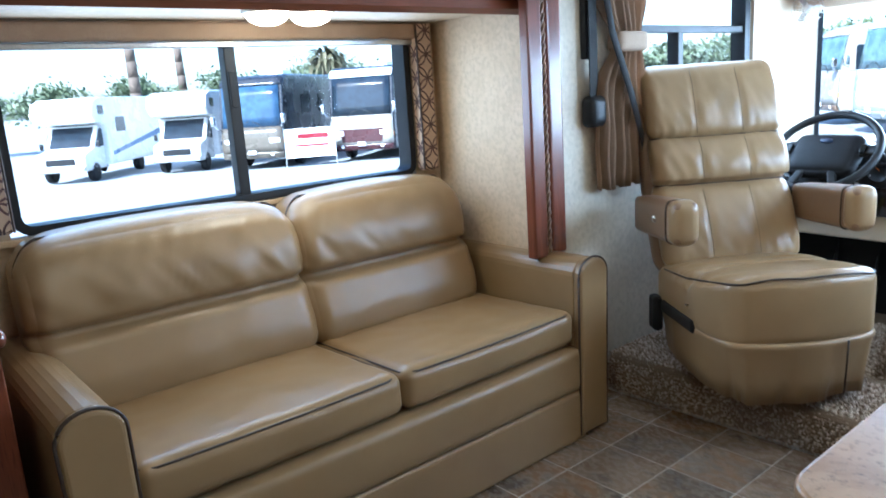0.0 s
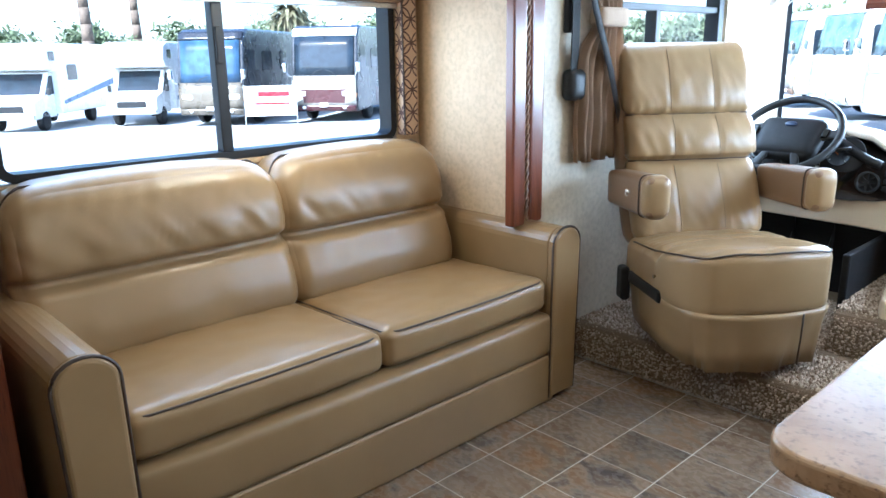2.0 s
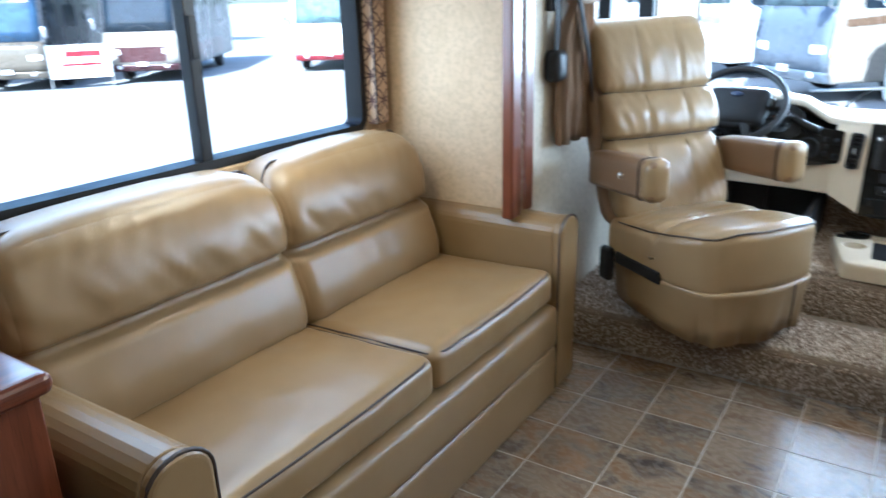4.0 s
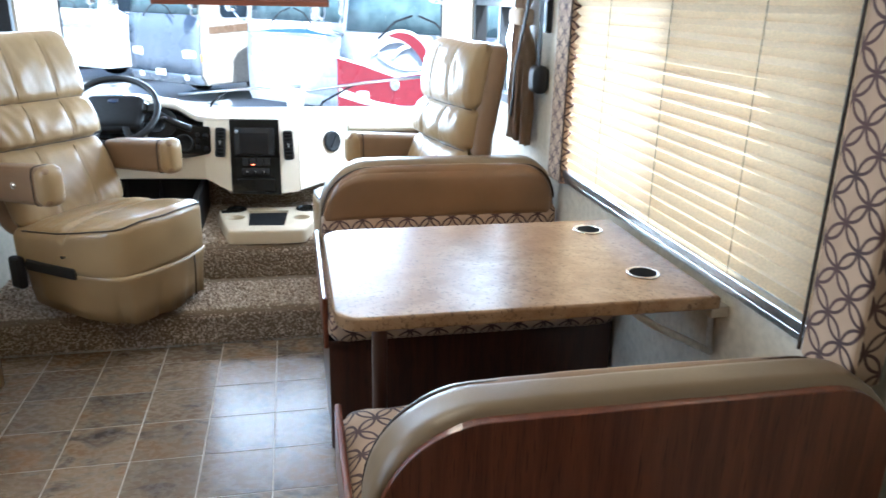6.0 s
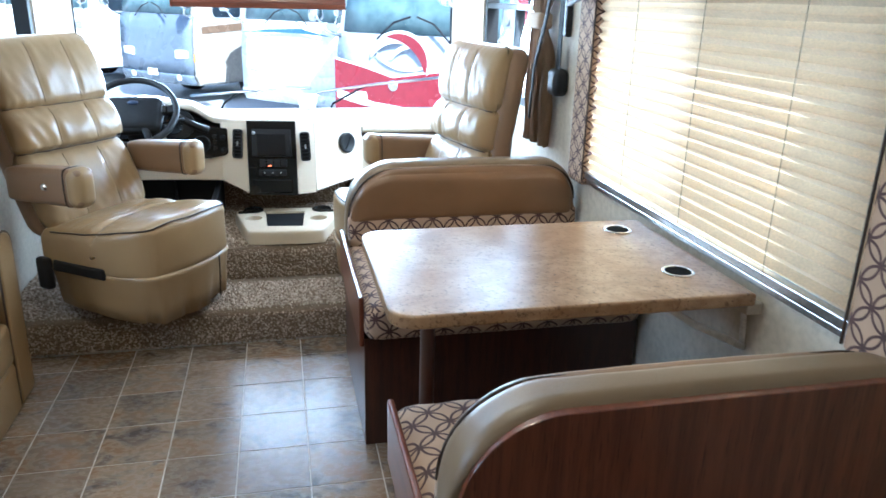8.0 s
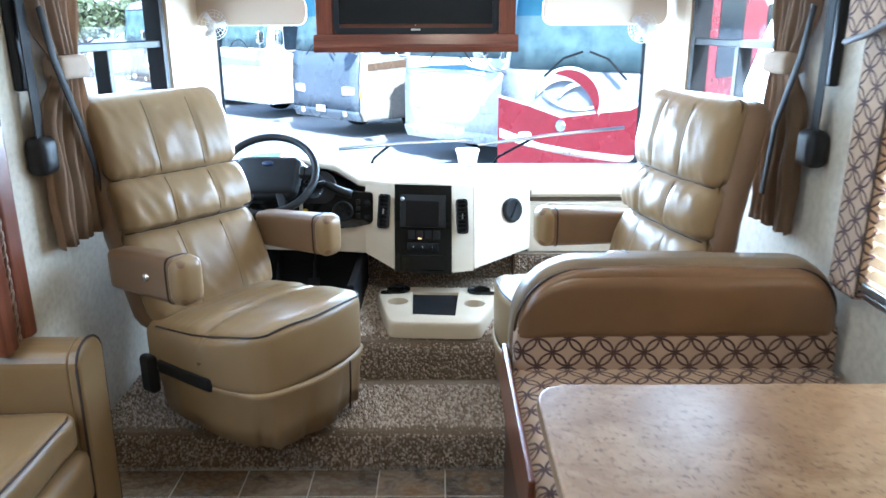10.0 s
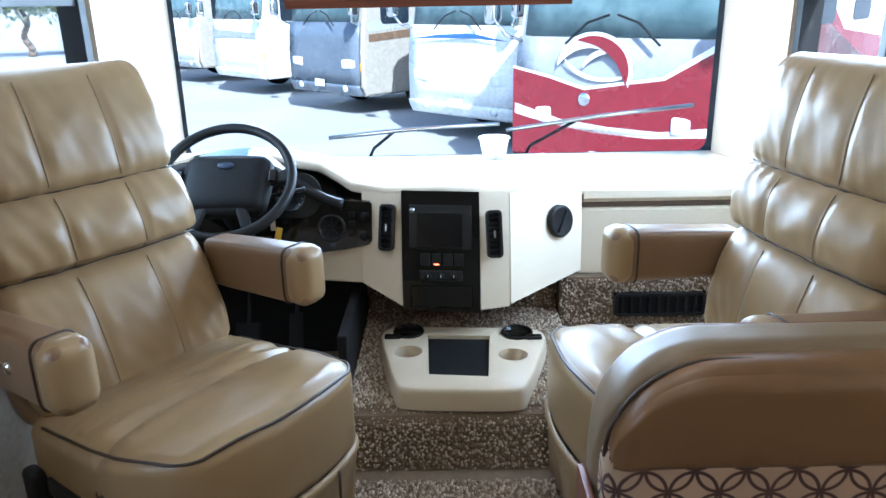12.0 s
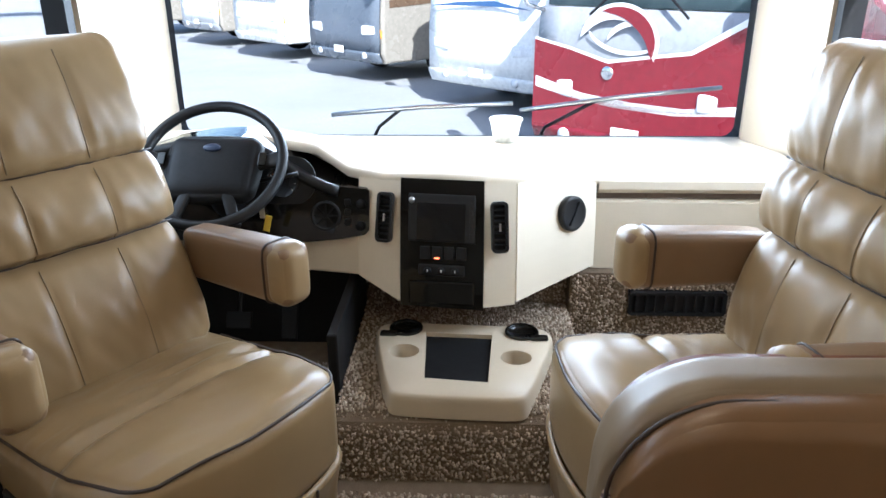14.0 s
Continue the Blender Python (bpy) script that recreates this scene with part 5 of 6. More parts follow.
# ---- console tray on the engine cover ----
def build_console():
    c = thing("console_tray", "cream moulded console tray with cup holders and black mat", "console", m=Matrix.Translation((-0.003, -0.045, -0.012)))
    zt, zb = 0.388, HUMP_Z + 0.008
    top = [(-0.70, 3.40), (-0.26, 3.375), (-0.215, 3.35), (-0.200, 3.30), (-0.300, 2.975), (-0.335, 2.945), (-0.66, 2.962), (-0.695, 2.990), (-0.765, 3.33), (-0.75, 3.38)]
    for _ in range(2):                       # soften the corners of the moulding
        top = [(a[0] + (b[0] - a[0]) * t, a[1] + (b[1] - a[1]) * t) for a, b in zip(top, top[1:] + top[:1]) for t in (0.2, 0.8)]
    wells = [(-0.668, 3.370 - 0.02, 0.050), (-0.298, 3.330, 0.050), (-0.664, 3.205, 0.047), (-0.325, 3.172, 0.047)]
    mat_pts = [(-0.602, 3.325), (-0.392, 3.312), (-0.412, 3.030), (-0.594, 3.050)]
    bm = bmesh.new()
    cx = sum(p[0] for p in top) / len(top)
    cy = sum(p[1] for p in top) / len(top)
    rows_ = []
    for z, g in ((zb, 1.03), (zt - 0.022, 1.015), (zt - 0.010, 1.005), (zt - 0.003, 0.990), (zt, 0.970)):
        rows_.append([bm.verts.new((cx + (x - cx) * g, cy + (y - cy) * g, z)) for x, y in top])
    for a, b in zip(rows_, rows_[1:]):
        for k in range(len(top)):
            bm.faces.new((a[k], a[(k + 1) % len(top)], b[(k + 1) % len(top)], b[k]))
    # deck with the wells and the mat pocket left open
    outer = [(v.co.x, v.co.y) for v in rows_[-1]]
    loops = [outer]

    def pocket(pts, depth):
        rim = [bm.verts.new((x, y, zt)) for x, y in pts]
        low = [bm.verts.new((x, y, zt - depth)) for x, y in pts]
        for k in range(len(pts)):
            bm.faces.new((rim[k], rim[(k + 1) % len(pts)], low[(k + 1) % len(pts)], low[k]))
        bm.faces.new(low)
        loops.append(pts)
    for x, y, r in wells:
        pocket([(x + r * math.cos(a), y + r * 0.92 * math.sin(a)) for a in (2 * math.pi * k / 24 for k in range(24))], 0.062)
    pocket(mat_pts, 0.018)

    def inside(p, poly):
        hit = False
        for (ax, ay), (bx, by) in zip(poly, poly[1:] + poly[:1]):
            if (ay > p[1]) != (by > p[1]) and p[0] < (bx - ax) * (p[1] - ay) / (by - ay) + ax:
                hit = not hit
        return hit
    flat, links = [], []
    for lp in loops:
        o = len(flat)
        flat += [Vector(p) for p in lp]
        links += [(o + k, o + (k + 1) % len(lp)) for k in range(len(lp))]
    vs, _, tris, *_ = geometry.delaunay_2d_cdt(flat, links, [], 0, 1e-6)
    deck = [bm.verts.new((v.x, v.y, zt)) for v in vs]
    for tri in tris:
        mid = [sum(vs[k][a] for k in tri) / len(tri) for a in (0, 1)]
        if inside(mid, loops[0]) and not any(inside(mid, lp) for lp in loops[1:]):
            bm.faces.new([deck[k] for k in tri])
    bmesh.ops.remove_doubles(bm, verts=bm.verts, dist=1e-5)
    bmesh.ops.recalc_face_normals(bm, faces=bm.faces)
    body = part("body", bm, M_TRIM, c)
    body.data.set_sharp_from_angle(angle=radians(35))
    part("mat", prism([(x * 0.985 + -0.5 * 0.015, y * 0.985 + 3.18 * 0.015) for x, y in mat_pts], 2, zt - 0.0175, zt - 0.012, 0.002), M_RUBBER, c, "black ribbed rubber mat")
    for k, (x, y, r) in enumerate(wells[:2]):
        s = -1 if k == 0 else 1
        ins = part("cup_insert", lathe([(0.0, -0.045), (0.041, -0.045), (0.044, 0.004), (0.050, 0.010), (0.054, 0.006), (0.054, 0.001)], 28, m=Matrix.Translation((x, y, zt))), M_GLOSS, c, "glossy black cup insert", True)
        part("handle_notch", cushion(0.055, 0.032, 0.010, 0.005, 8, 0, lambda q, s=s, x=x, y=y: q + Vector((x + s * 0.052, y - 0.040, zt + 0.004))), M_GLOSS, ins, smooth=True)
    return c


build_console()

# wipers outside and a paper cup on the dash top
for a, b, c0 in (((-1.06, 0.875), (-0.29, 0.925), (-0.89, 0.82)), ((-0.26, 0.895), (0.57, 0.992), (-0.18, 0.82))):
    wp = thing("wiper", "windscreen wiper with silver blade and black arm", "wiper", "windscreen wipers")
    y = YF + 0.085
    bl = part("blade", tube([(a[0], y, a[1]), ((a[0] + b[0]) / 2, y + 0.012, (a[1] + b[1]) / 2 + 0.006), (b[0], y, b[1])], 0.010, 6), M_ALU, wp, smooth=True)
    mx = a[0] + (b[0] - a[0]) * 0.38
    part("arm", tube([(c0[0], y + 0.02, 0.76), (c0[0] + 0.03, y + 0.02, c0[1]), (mx, y + 0.016, a[1] + (b[1] - a[1]) * 0.38)], 0.008, 6), M_BLACK, wp, smooth=True)
cup = thing("cup", "white foam cup standing on the dash top", "cup")
part("wall", lathe([(0.0, 0.0), (0.045, 0.0), (0.062, 0.085), (0.066, 0.088), (0.066, 0.094), (0.058, 0.094), (0.043, 0.006), (0.0, 0.006)], 24, m=Matrix.Translation((-0.33, 4.06, 0.816))), M_WHITE, cup, smooth=True)


# ---- outdoors ----
GZ = -0.92


def ground_z(x):
    """The lot falls away gently beyond the driver side."""
    return GZ - 0.0145 * max(0.0, min(34.0, -x - 3.0))


def ground_mesh():
    bm = bmesh.new()
    xs = [-900, -300, -120, -60, -37, -30, -22, -15, -9, -6, -3, 0, 5, 12, 30, 80, 300, 900]
    ys = [-900, -200, -60, -20, -8, 0, 8, 16, 25, 40, 60, 100, 250, 900]
    g = [[bm.verts.new((x, y, ground_z(x))) for y in ys] for x in xs]
    for i in range(len(xs) - 1):
        for j in range(len(ys) - 1):
            bm.faces.new((g[i][j], g[i + 1][j], g[i + 1][j + 1], g[i][j + 1]))
    bmesh.ops.recalc_face_normals(bm, faces=bm.faces)
    return bm


M_ASPHALT = mat("pale_asphalt", (0.32, 0.325, 0.325), (0.26, 0.265, 0.27), 0.9, 0.35, 40.0, 0.4, 0.01, spec=0.3)
structure("ground", ground_mesh(), M_ASPHALT, "sunlit pale asphalt sales lot", "ground")


def paint(name, c, rough=0.28):
    return mat(name, c, tuple(v * 0.94 for v in c), rough, 1.2, 14.0, coat=0.15)


P_WHITE = paint("white_gelcoat", (0.78, 0.78, 0.76))
P_CREAM = paint("cream_paint", (0.30, 0.275, 0.235))
P_RED = paint("deep_red_paint", (0.19, 0.013, 0.022))
P_SILVER = paint("silver_grey_paint", (0.30, 0.31, 0.33))
P_SLATE = paint("slate_blue_paint", (0.115, 0.135, 0.165))
P_BLACK = paint("black_paint", (0.018, 0.018, 0.022))
P_BRONZE = paint("bronze_paint", (0.10, 0.082, 0.06))
P_BROWN = paint("brown_stripe", (0.13, 0.085, 0.055))
P_BLUE = paint("blue_stripe", (0.05, 0.12, 0.27))
P_MAROON = paint("maroon_paint", (0.045, 0.012, 0.014))
# pale teal base paints in the reflections and interior showing in the windscreens
M_REFLGLASS = mat("coach_glass_reflection", (0.13, 0.18, 0.185), (0.07, 0.11, 0.12), 0.08, 0.6, 3.0, rvar=0.02, spec=0.35)
M_SMOKED = mat("smoked_glass", (0.018, 0.026, 0.036), (0.012, 0.016, 0.022), 0.06, 0.6, 3.0, rvar=0.02, spec=0.4)
M_BLUEGLASS = mat("blue_glass", (0.045, 0.085, 0.14), (0.02, 0.04, 0.075), 0.06, 0.6, 3.0, rvar=0.02, spec=0.4)
M_AMBER = mat("amber_lens", (0.85, 0.30, 0.03), rough=0.2)
M_LENS = mat("lamp_lens", (0.82, 0.83, 0.84), rough=0.12, rvar=0.03)


def wheel_parts(parent, x, y, r=0.5, w=0.27):
    t = part("wheel", lathe([(r * 0.6, -w / 2), (r * 0.94, -w / 2), (r, -w / 2 + 0.03), (r, w / 2 - 0.03), (r * 0.94, w / 2), (r * 0.6, w / 2)], 24, m=pose(x, y, r, 0, 90, 0)), M_RUBBER, parent, "black tyre", True)
    part("rim", lathe([(0.0, -w / 2 + 0.06), (r * 0.25, -w / 2 + 0.05), (r * 0.55, -w / 2 + 0.08), (r * 0.61, -w / 2 + 0.005), (r * 0.61, w / 2 - 0.005), (r * 0.55, w / 2 - 0.08), (r * 0.25, w / 2 - 0.05), (0.0, w / 2 - 0.06)], 20, m=pose(x, y, r, 0, 90, 0)), M_CHROME, t, smooth=True)
    return t


def flat_shape(pts, at, side=0.0, depth=0.006):
    """A graphic laid on a coach: on the nose (x, z) or, with side, on a flank (y, z)."""
    if side:
        a, b = sorted((side, side + math.copysign(depth, side)))
        return prism(pts, 0, a, b)
    return prism(pts, 1, at - depth, at)


def coach(m, w, h, length, nose, flank, label, upper=None, lower=None, glass_z=1.95, graphics=(), pane=None):
    """A bus-fronted motorhome; its nose looks towards -y, z counts from its ground."""
    c = thing("motorhome", label, "motorhome", "motorhomes on the lot", m=m)
    hw = w / 2
    prof = [(0.10, 0.42), (0.0, 0.62), (0.0, 1.35), (0.06, glass_z - 0.05), (0.30, h - 0.42), (0.55, h - 0.1), (0.85, h), (length, h), (length, 0.45), (1.6, 0.42)]
    part("body", prism(prof, 0, -hw, hw, 0.07, 4), flank, c)
    # nose cladding follows the front in a gently curved sheet
    def nose_sheet(z0, z1, lift, x0=-hw + 0.05, x1=hw - 0.05):
        bm = bmesh.new()
        rows_ = []
        for i in range(9):
            x = x0 + (x1 - x0) * i / 8
            bow = 0.03 * (1 - (x / hw) ** 2)
            col = []
            for j in range(5):
                z = z0 + (z1 - z0) * j / 4
                for (ya, za), (yb, zb) in zip(prof[:6], prof[1:6]):
                    if za - 1e-6 <= z <= zb + 1e-6:
                        y = ya + (yb - ya) * (z - za) / (zb - za)
                        break
                col.append(bm.verts.new((x, y - bow - lift, z)))
            rows_.append(col)
        for a, b in zip(rows_, rows_[1:]):
            for k in range(4):
                bm.faces.new((a[k], b[k], b[k + 1], a[k + 1]))
        bmesh.ops.recalc_face_normals(bm, faces=bm.faces)
        bmesh.ops.solidify(bm, geom=bm.faces[:], thickness=-0.05)
        return bm
    part("bumper", nose_sheet(0.45, 0.66, 0.05), lower or nose, c, smooth=True)
    n = part("nose", nose_sheet(0.66, glass_z, 0.02), nose, c, smooth=True)
    part("cap", nose_sheet(h - 0.40, h - 0.13, 0.02), upper or nose, c, smooth=True)
    wsn = part("windscreen", nose_sheet(glass_z + 0.01, h - 0.42, 0.012, -hw + 0.14, hw - 0.14), pane or M_REFLGLASS, c, "large reflecting windscreen", True)
    for s in (-1, 1):
        part("wiper", tube([(s * 0.55, -0.12, glass_z - 0.06), (s * 0.30, -0.10, glass_z + 0.16), (s * 0.05, -0.09, glass_z + 0.24)], 0.014, 5), M_BLACK, wsn)
        hl = part("headlight", cushion(0.44, 0.10, 0.20, 0.04, 8, 0.0, lambda q, s=s: Vector((q.x + s * (hw - 0.36), q.y - 0.085 + 0.06 * ((q.x * s + 0.22) / 0.44), q.z + 1.10 + 0.04 * q.x * s))), M_LENS, c, "clear headlamp", True)
        part("turn_signal", cushion(0.11, 0.09, 0.18, 0.03, 6, 0.0, lambda q, s=s: Vector((q.x + s * (hw - 0.09), q.y + 0.02, q.z + 1.03))), M_AMBER, hl, "amber lens", True)
        part("fog_lamp", lathe([(0.07, -0.02), (0.07, 0.03), (0.0, 0.04)], 14, m=pose(s * (hw - 0.50), -0.10, 0.58, 90, 0, 0)), M_LENS, c, smooth=True)
        mr = part("mirror", cushion(0.16, 0.20, 0.36, 0.06, 8, 0.0, lambda q, s=s: q + Vector((s * (hw + 0.12), -0.28, glass_z + 0.32))), M_CHROME, c, "chrome wing mirror", True)
        part("mirror_arm", tube([(s * (hw - 0.10), 0.02, glass_z - 0.05), (s * (hw - 0.02), -0.22, glass_z + 0.02), (s * (hw + 0.10), -0.28, glass_z + 0.2)], 0.025, 6), M_CHROME, mr, smooth=True)
        x = s * (hw - 0.15)
        wheel_parts(c, x, 1.9)
        wheel_parts(c, x, length - 3.0)
        for y0, y1, z0, z1 in ((0.55, 1.35, glass_z - 0.05, h - 0.75), (2.2, 3.4, 2.0, 2.75), (4.4, 5.4, 2.0, 2.75), (6.6, 8.0, 2.0, 2.75)):
            if y1 < length - 0.5:
                a, b = sorted((s * (hw - 0.02), s * (hw + 0.012)))
                part("side_window", prism(rounded(y1 - y0, z1 - z0, 0.09, 4, (y0 + y1) / 2, (z0 + z1) / 2), 0, a, b), M_SMOKED, c, "dark tinted side window")
        for y0 in (2.9, 4.5, 6.1):
            if y0 < length - 2:
                a, b = sorted((s * (hw - 0.02), s * (hw + 0.008)))
                part("locker_door", box(a, b, y0, y0 + 1.5, 0.62, 1.25, 0.01), lower or flank, c)
    part("air_conditioner", box(-0.35, 0.35, 3.0, 4.0, h - 0.01, h + 0.26, 0.08, 3), P_WHITE, c, "white roof unit")
    part("number_plate", box(-0.16, 0.16, -0.20, -0.17, 0.60, 0.75, 0.006), M_LENS, c)
    for kind, material, pts, name in graphics:
        if kind == "nose":
            g = flat_shape(pts, -0.1005)
        else:
            g = flat_shape(pts, 0, side=hw + 0.002)
        part(name, g, material, c)
    return c


def crescent(cx, cz, r, a0, a1, thick, sx=1.0):
    """A tapering arc, drawn as an outline."""
    out, back = [], []
    for k in range(17):
        t = k / 16
        a = radians(a0 + (a1 - a0) * t)
        w = thick * math.sin(math.pi * t) ** 0.7 + 0.004
        out.append((cx + sx * r * math.cos(a), cz + r * math.sin(a)))
        back.append((cx + sx * (r - w) * math.cos(a), cz + (r - w) * math.sin(a)))
    return out + back[::-1]


A = 40
ca, sa = math.cos(radians(A)), math.sin(radians(A))
# red and silver coach straight ahead: badge stands 1.0 from its left edge
rx, ry = 1.07 + 0.30 * ca, 9.32 - 0.30 * sa
red_graphics = (
    ("nose", P_RED, [(-1.25, 0.62), (1.25, 0.62), (1.25, 1.92), (0.62, 1.55), (0.10, 1.47), (-0.30, 1.40), (-0.80, 1.52), (-1.25, 1.60)], "red_skirt"),
    ("nose", P_WHITE, [(-1.25, 1.60), (-0.80, 1.52), (-0.30, 1.40), (0.10, 1.47), (0.62, 1.55), (1.25, 1.92), (1.25, 2.0), (0.60, 1.585), (0.08, 1.50), (-0.30, 1.435), (-0.80, 1.55), (-1.25, 1.63)], "white_line"),
    ("nose", P_WHITE, [(-1.22, 1.20), (-0.6, 1.06), (0.0, 1.02), (0.6, 1.02), (1.2, 1.12), (1.2, 1.02), (0.5, 0.94), (-0.2, 0.94), (-0.8, 1.0), (-1.22, 1.08)], "white_bumper_band"),
    ("nose", P_WHITE, crescent(-0.20, 1.62, 0.40, 175, -25, 0.17, 1.15), "swoosh_edge"),
    ("nose", P_WHITE, crescent(-0.05, 1.62, 0.22, 175, 60, 0.05, 1.3), "swoosh_inner"),
    ("nose", P_WHITE, crescent(-0.10, 1.80, 0.30, 195, 320, 0.04, 1.6), "swoosh_lower"),
    ("flank", P_RED, [(0.2, 0.5), (9.0, 0.5), (9.0, 1.5), (4.0, 1.9), (1.6, 3.0), (0.2, 3.2)], "red_flank"),
    ("flank", P_WHITE, [(0.3, 1.9), (2.4, 2.2), (6.0, 1.3), (9.0, 1.1), (9.0, 0.95), (6.0, 1.05), (2.2, 1.7), (0.3, 1.5)], "white_swoosh"),
)
cr = coach(pose(rx, ry, GZ, 0, 0, -A), 2.6, 3.6, 9.5, P_SILVER, P_WHITE, "red, silver and white motorhome facing the windscreen", upper=P_WHITE, lower=P_RED, graphics=red_graphics)
part("swoosh_red", prism(crescent(-0.20, 1.615, 0.365, 120, -22, 0.13, 1.15), 1, -0.114, -0.108), P_RED, cr, "red crescent graphic")
part("emblem", lathe([(0.075, -0.01), (0.075, 0.012), (0.055, 0.02), (0.0, 0.02)], 20, m=pose(-0.30, -0.105, 1.30, 90, 0, 0)), M_CHROME, cr, "plain round chrome emblem", True)

B = 45
for k, (nose, flank, lower, label, gfx) in enumerate((
        (P_WHITE, P_CREAM, None, "white motorhome with blue nose stripes", (("nose", P_BLUE, [(-1.2, 1.72), (-0.5, 1.80), (0.3, 1.84), (1.1, 1.72), (0.3, 1.75), (-0.5, 1.74)], "blue_stripe"),)),
        (P_SLATE, P_CREAM, None, "slate-blue nosed motorhome with striped flank", (("flank", P_BROWN, [(0.2, 1.55), (8.0, 1.95), (8.0, 2.2), (0.2, 1.7)], "brown_stripe"), ("flank", P_SILVER, [(0.2, 1.75), (8.0, 2.25), (8.0, 2.6), (0.2, 1.95)], "grey_stripe"))),
        (P_WHITE, P_WHITE, None, "white motorhome in the row on the lot", (("nose", P_SILVER, [(-1.1, 1.5), (1.1, 1.5), (1.1, 1.62), (-1.1, 1.7)], "grey_stripe"),)),
        (P_WHITE, P_CREAM, P_SILVER, "white and silver motorhome far along the row", ()),
        (P_CREAM, P_CREAM, P_BROWN, "cream motorhome at the end of the row", ()))):
    cx, cy = ((0.70, 13.0), (-2.26, 16.9), (-5.25, 21.0), (-8.25, 25.0), (-11.8, 29.8))[k]
    hw = 1.32
    coach(pose(cx - hw * math.cos(radians(B)), cy + hw * math.sin(radians(B)), GZ, 0, 0, -B), 2 * hw, 3.6, 10.0, nose, flank, label, lower=lower, graphics=gfx)


# ---- the row seen through the sofa window ----
def camper_van(m, label):
    """A cutaway van with a moulded living box and a bunk over the cab."""
    v = thing("camper_van", label, "camper van", "camper vans on the lot", m=m)
    w = 1.2
    box_prof = [(1.75, 0.55), (1.75, 2.15), (0.85, 2.25), (0.55, 2.55), (0.75, 3.05), (1.3, 3.2), (7.4, 3.2), (7.4, 0.55)]
    part("living_box", prism(box_prof, 0, -w, w, 0.06, 3), P_WHITE, v, "white moulded living box")
    cab_prof = [(0.02, 0.45), (0.0, 1.02), (0.12, 1.14), (0.85, 1.28), (1.45, 2.12), (1.8, 2.14), (1.8, 0.45)]
    part("cab", prism(cab_prof, 0, -0.95, 0.95, 0.07, 4), P_WHITE, v, "white van cab")
    part("windscreen", turned(box(-0.80, 0.80, -0.008, 0.008, -0.46, 0.46, 0.004), pose(0, 1.13, 1.70, -35.5, 0, 0)), M_SMOKED, v, "dark windscreen")
    part("grille", box(-0.55, 0.55, -0.03, 0.02, 0.72, 0.96, 0.01), M_BLACK, v)
    part("bumper", box(-0.93, 0.93, -0.09, 0.06, 0.46, 0.64, 0.03, 3), M_ALU, v)
    for s in (-1, 1):
        part("headlight", box(s * 0.72 - 0.14, s * 0.72 + 0.14, -0.025, 0.03, 0.74, 0.95, 0.02), M_LENS, v)
        a, b = sorted((s * 0.945, s * 0.965))
        part("cab_window", prism([(1.0, 1.32), (1.72, 1.32), (1.72, 2.0), (1.46, 2.0)], 0, a, b), M_SMOKED, v)
        a, b = sorted((s * (w - 0.01), s * (w + 0.012)))
        part("side_window", prism(rounded(0.9, 0.6, 0.08, 4, 3.0, 2.1), 0, a, b), M_SMOKED, v)
        part("side_window", prism(rounded(0.5, 0.35, 0.06, 4, 1.35, 2.72), 0, a, b), M_SMOKED, v)
        part("stripe", prism([(2.0, 0.9), (7.2, 1.5), (7.2, 1.75), (2.0, 1.05)], 0, a, b - 0.006 if s > 0 else b), P_BLUE, v, "blue and grey stripe")
        part("mirror", cushion(0.14, 0.10, 0.26, 0.04, 6, 0, lambda q, s=s: q + Vector((s * 1.12, 0.95, 1.42))), M_BLACK, v, smooth=True)
        wheel_parts(v, s * 0.83, 0.85, 0.37, 0.24)
        wheel_parts(v, s * 0.83, 5.2, 0.37, 0.26)
    return v


def on_lot(x, y):
    return ground_z(x)


for x, y, turn in ((-30.6, 7.0, 50), (-29.2, 10.95, 50)):
    camper_van(pose(x, y, on_lot(x, y), 0, 0, turn), "white camper van with cab-over bunk parked on the lot")
coach(pose(-26.2, 12.8, on_lot(-26.6, 12), 0, 0, 41), 2.55, 3.55, 10.0, P_BRONZE, P_BLACK, "black and bronze motorhome parked across the lot", upper=P_BLACK, lower=P_BRONZE, glass_z=1.6, pane=M_BLUEGLASS,
      graphics=(("flank", P_BRONZE, [(0.4, 0.5), (3.0, 0.5), (6.5, 1.9), (3.0, 1.1), (0.4, 0.9)], "bronze_swoosh"),))
coach(pose(-23.85, 16.25, on_lot(-24.4, 15), 0, 0, 38), 2.6, 3.6, 10.0, P_CREAM, P_BLACK, "cream and maroon motorhome parked across the lot", upper=P_WHITE, lower=P_MAROON, glass_z=1.75, pane=M_SMOKED,
      graphics=(("nose", P_MAROON, [(-0.8, 0.75), (0.8, 0.75), (0.9, 1.25), (-0.9, 1.25)], "maroon_grille_panel"),))
coach(pose(-19.7, 21.3, on_lot(-20.4, 20), 0, 0, 34), 2.65, 3.5, 10.0, P_WHITE, P_WHITE, "white motorhome with red bumper parked across the lot", upper=P_WHITE, lower=P_RED, glass_z=1.75)
ban = thing("banner", "white sales banner with unreadable red lines", "banner")
bx, by, bz = -24.7, 14.4, on_lot(-25, 13)
bmx = pose(bx, by, bz, 0, 0, 58)
part("sheet", turned(box(-0.95, 0.95, -0.01, 0.01, 0.35, 1.45), bmx), M_WHITE, ban)
part("red_line", turned(box(-0.45, 0.70, -0.018, -0.012, 1.06, 1.24), bmx), P_RED, ban, "bar of red lettering")
part("red_line", turned(box(-0.60, 0.70, -0.018, -0.012, 0.76, 0.84), bmx), P_RED, ban, "bar of small red lettering")
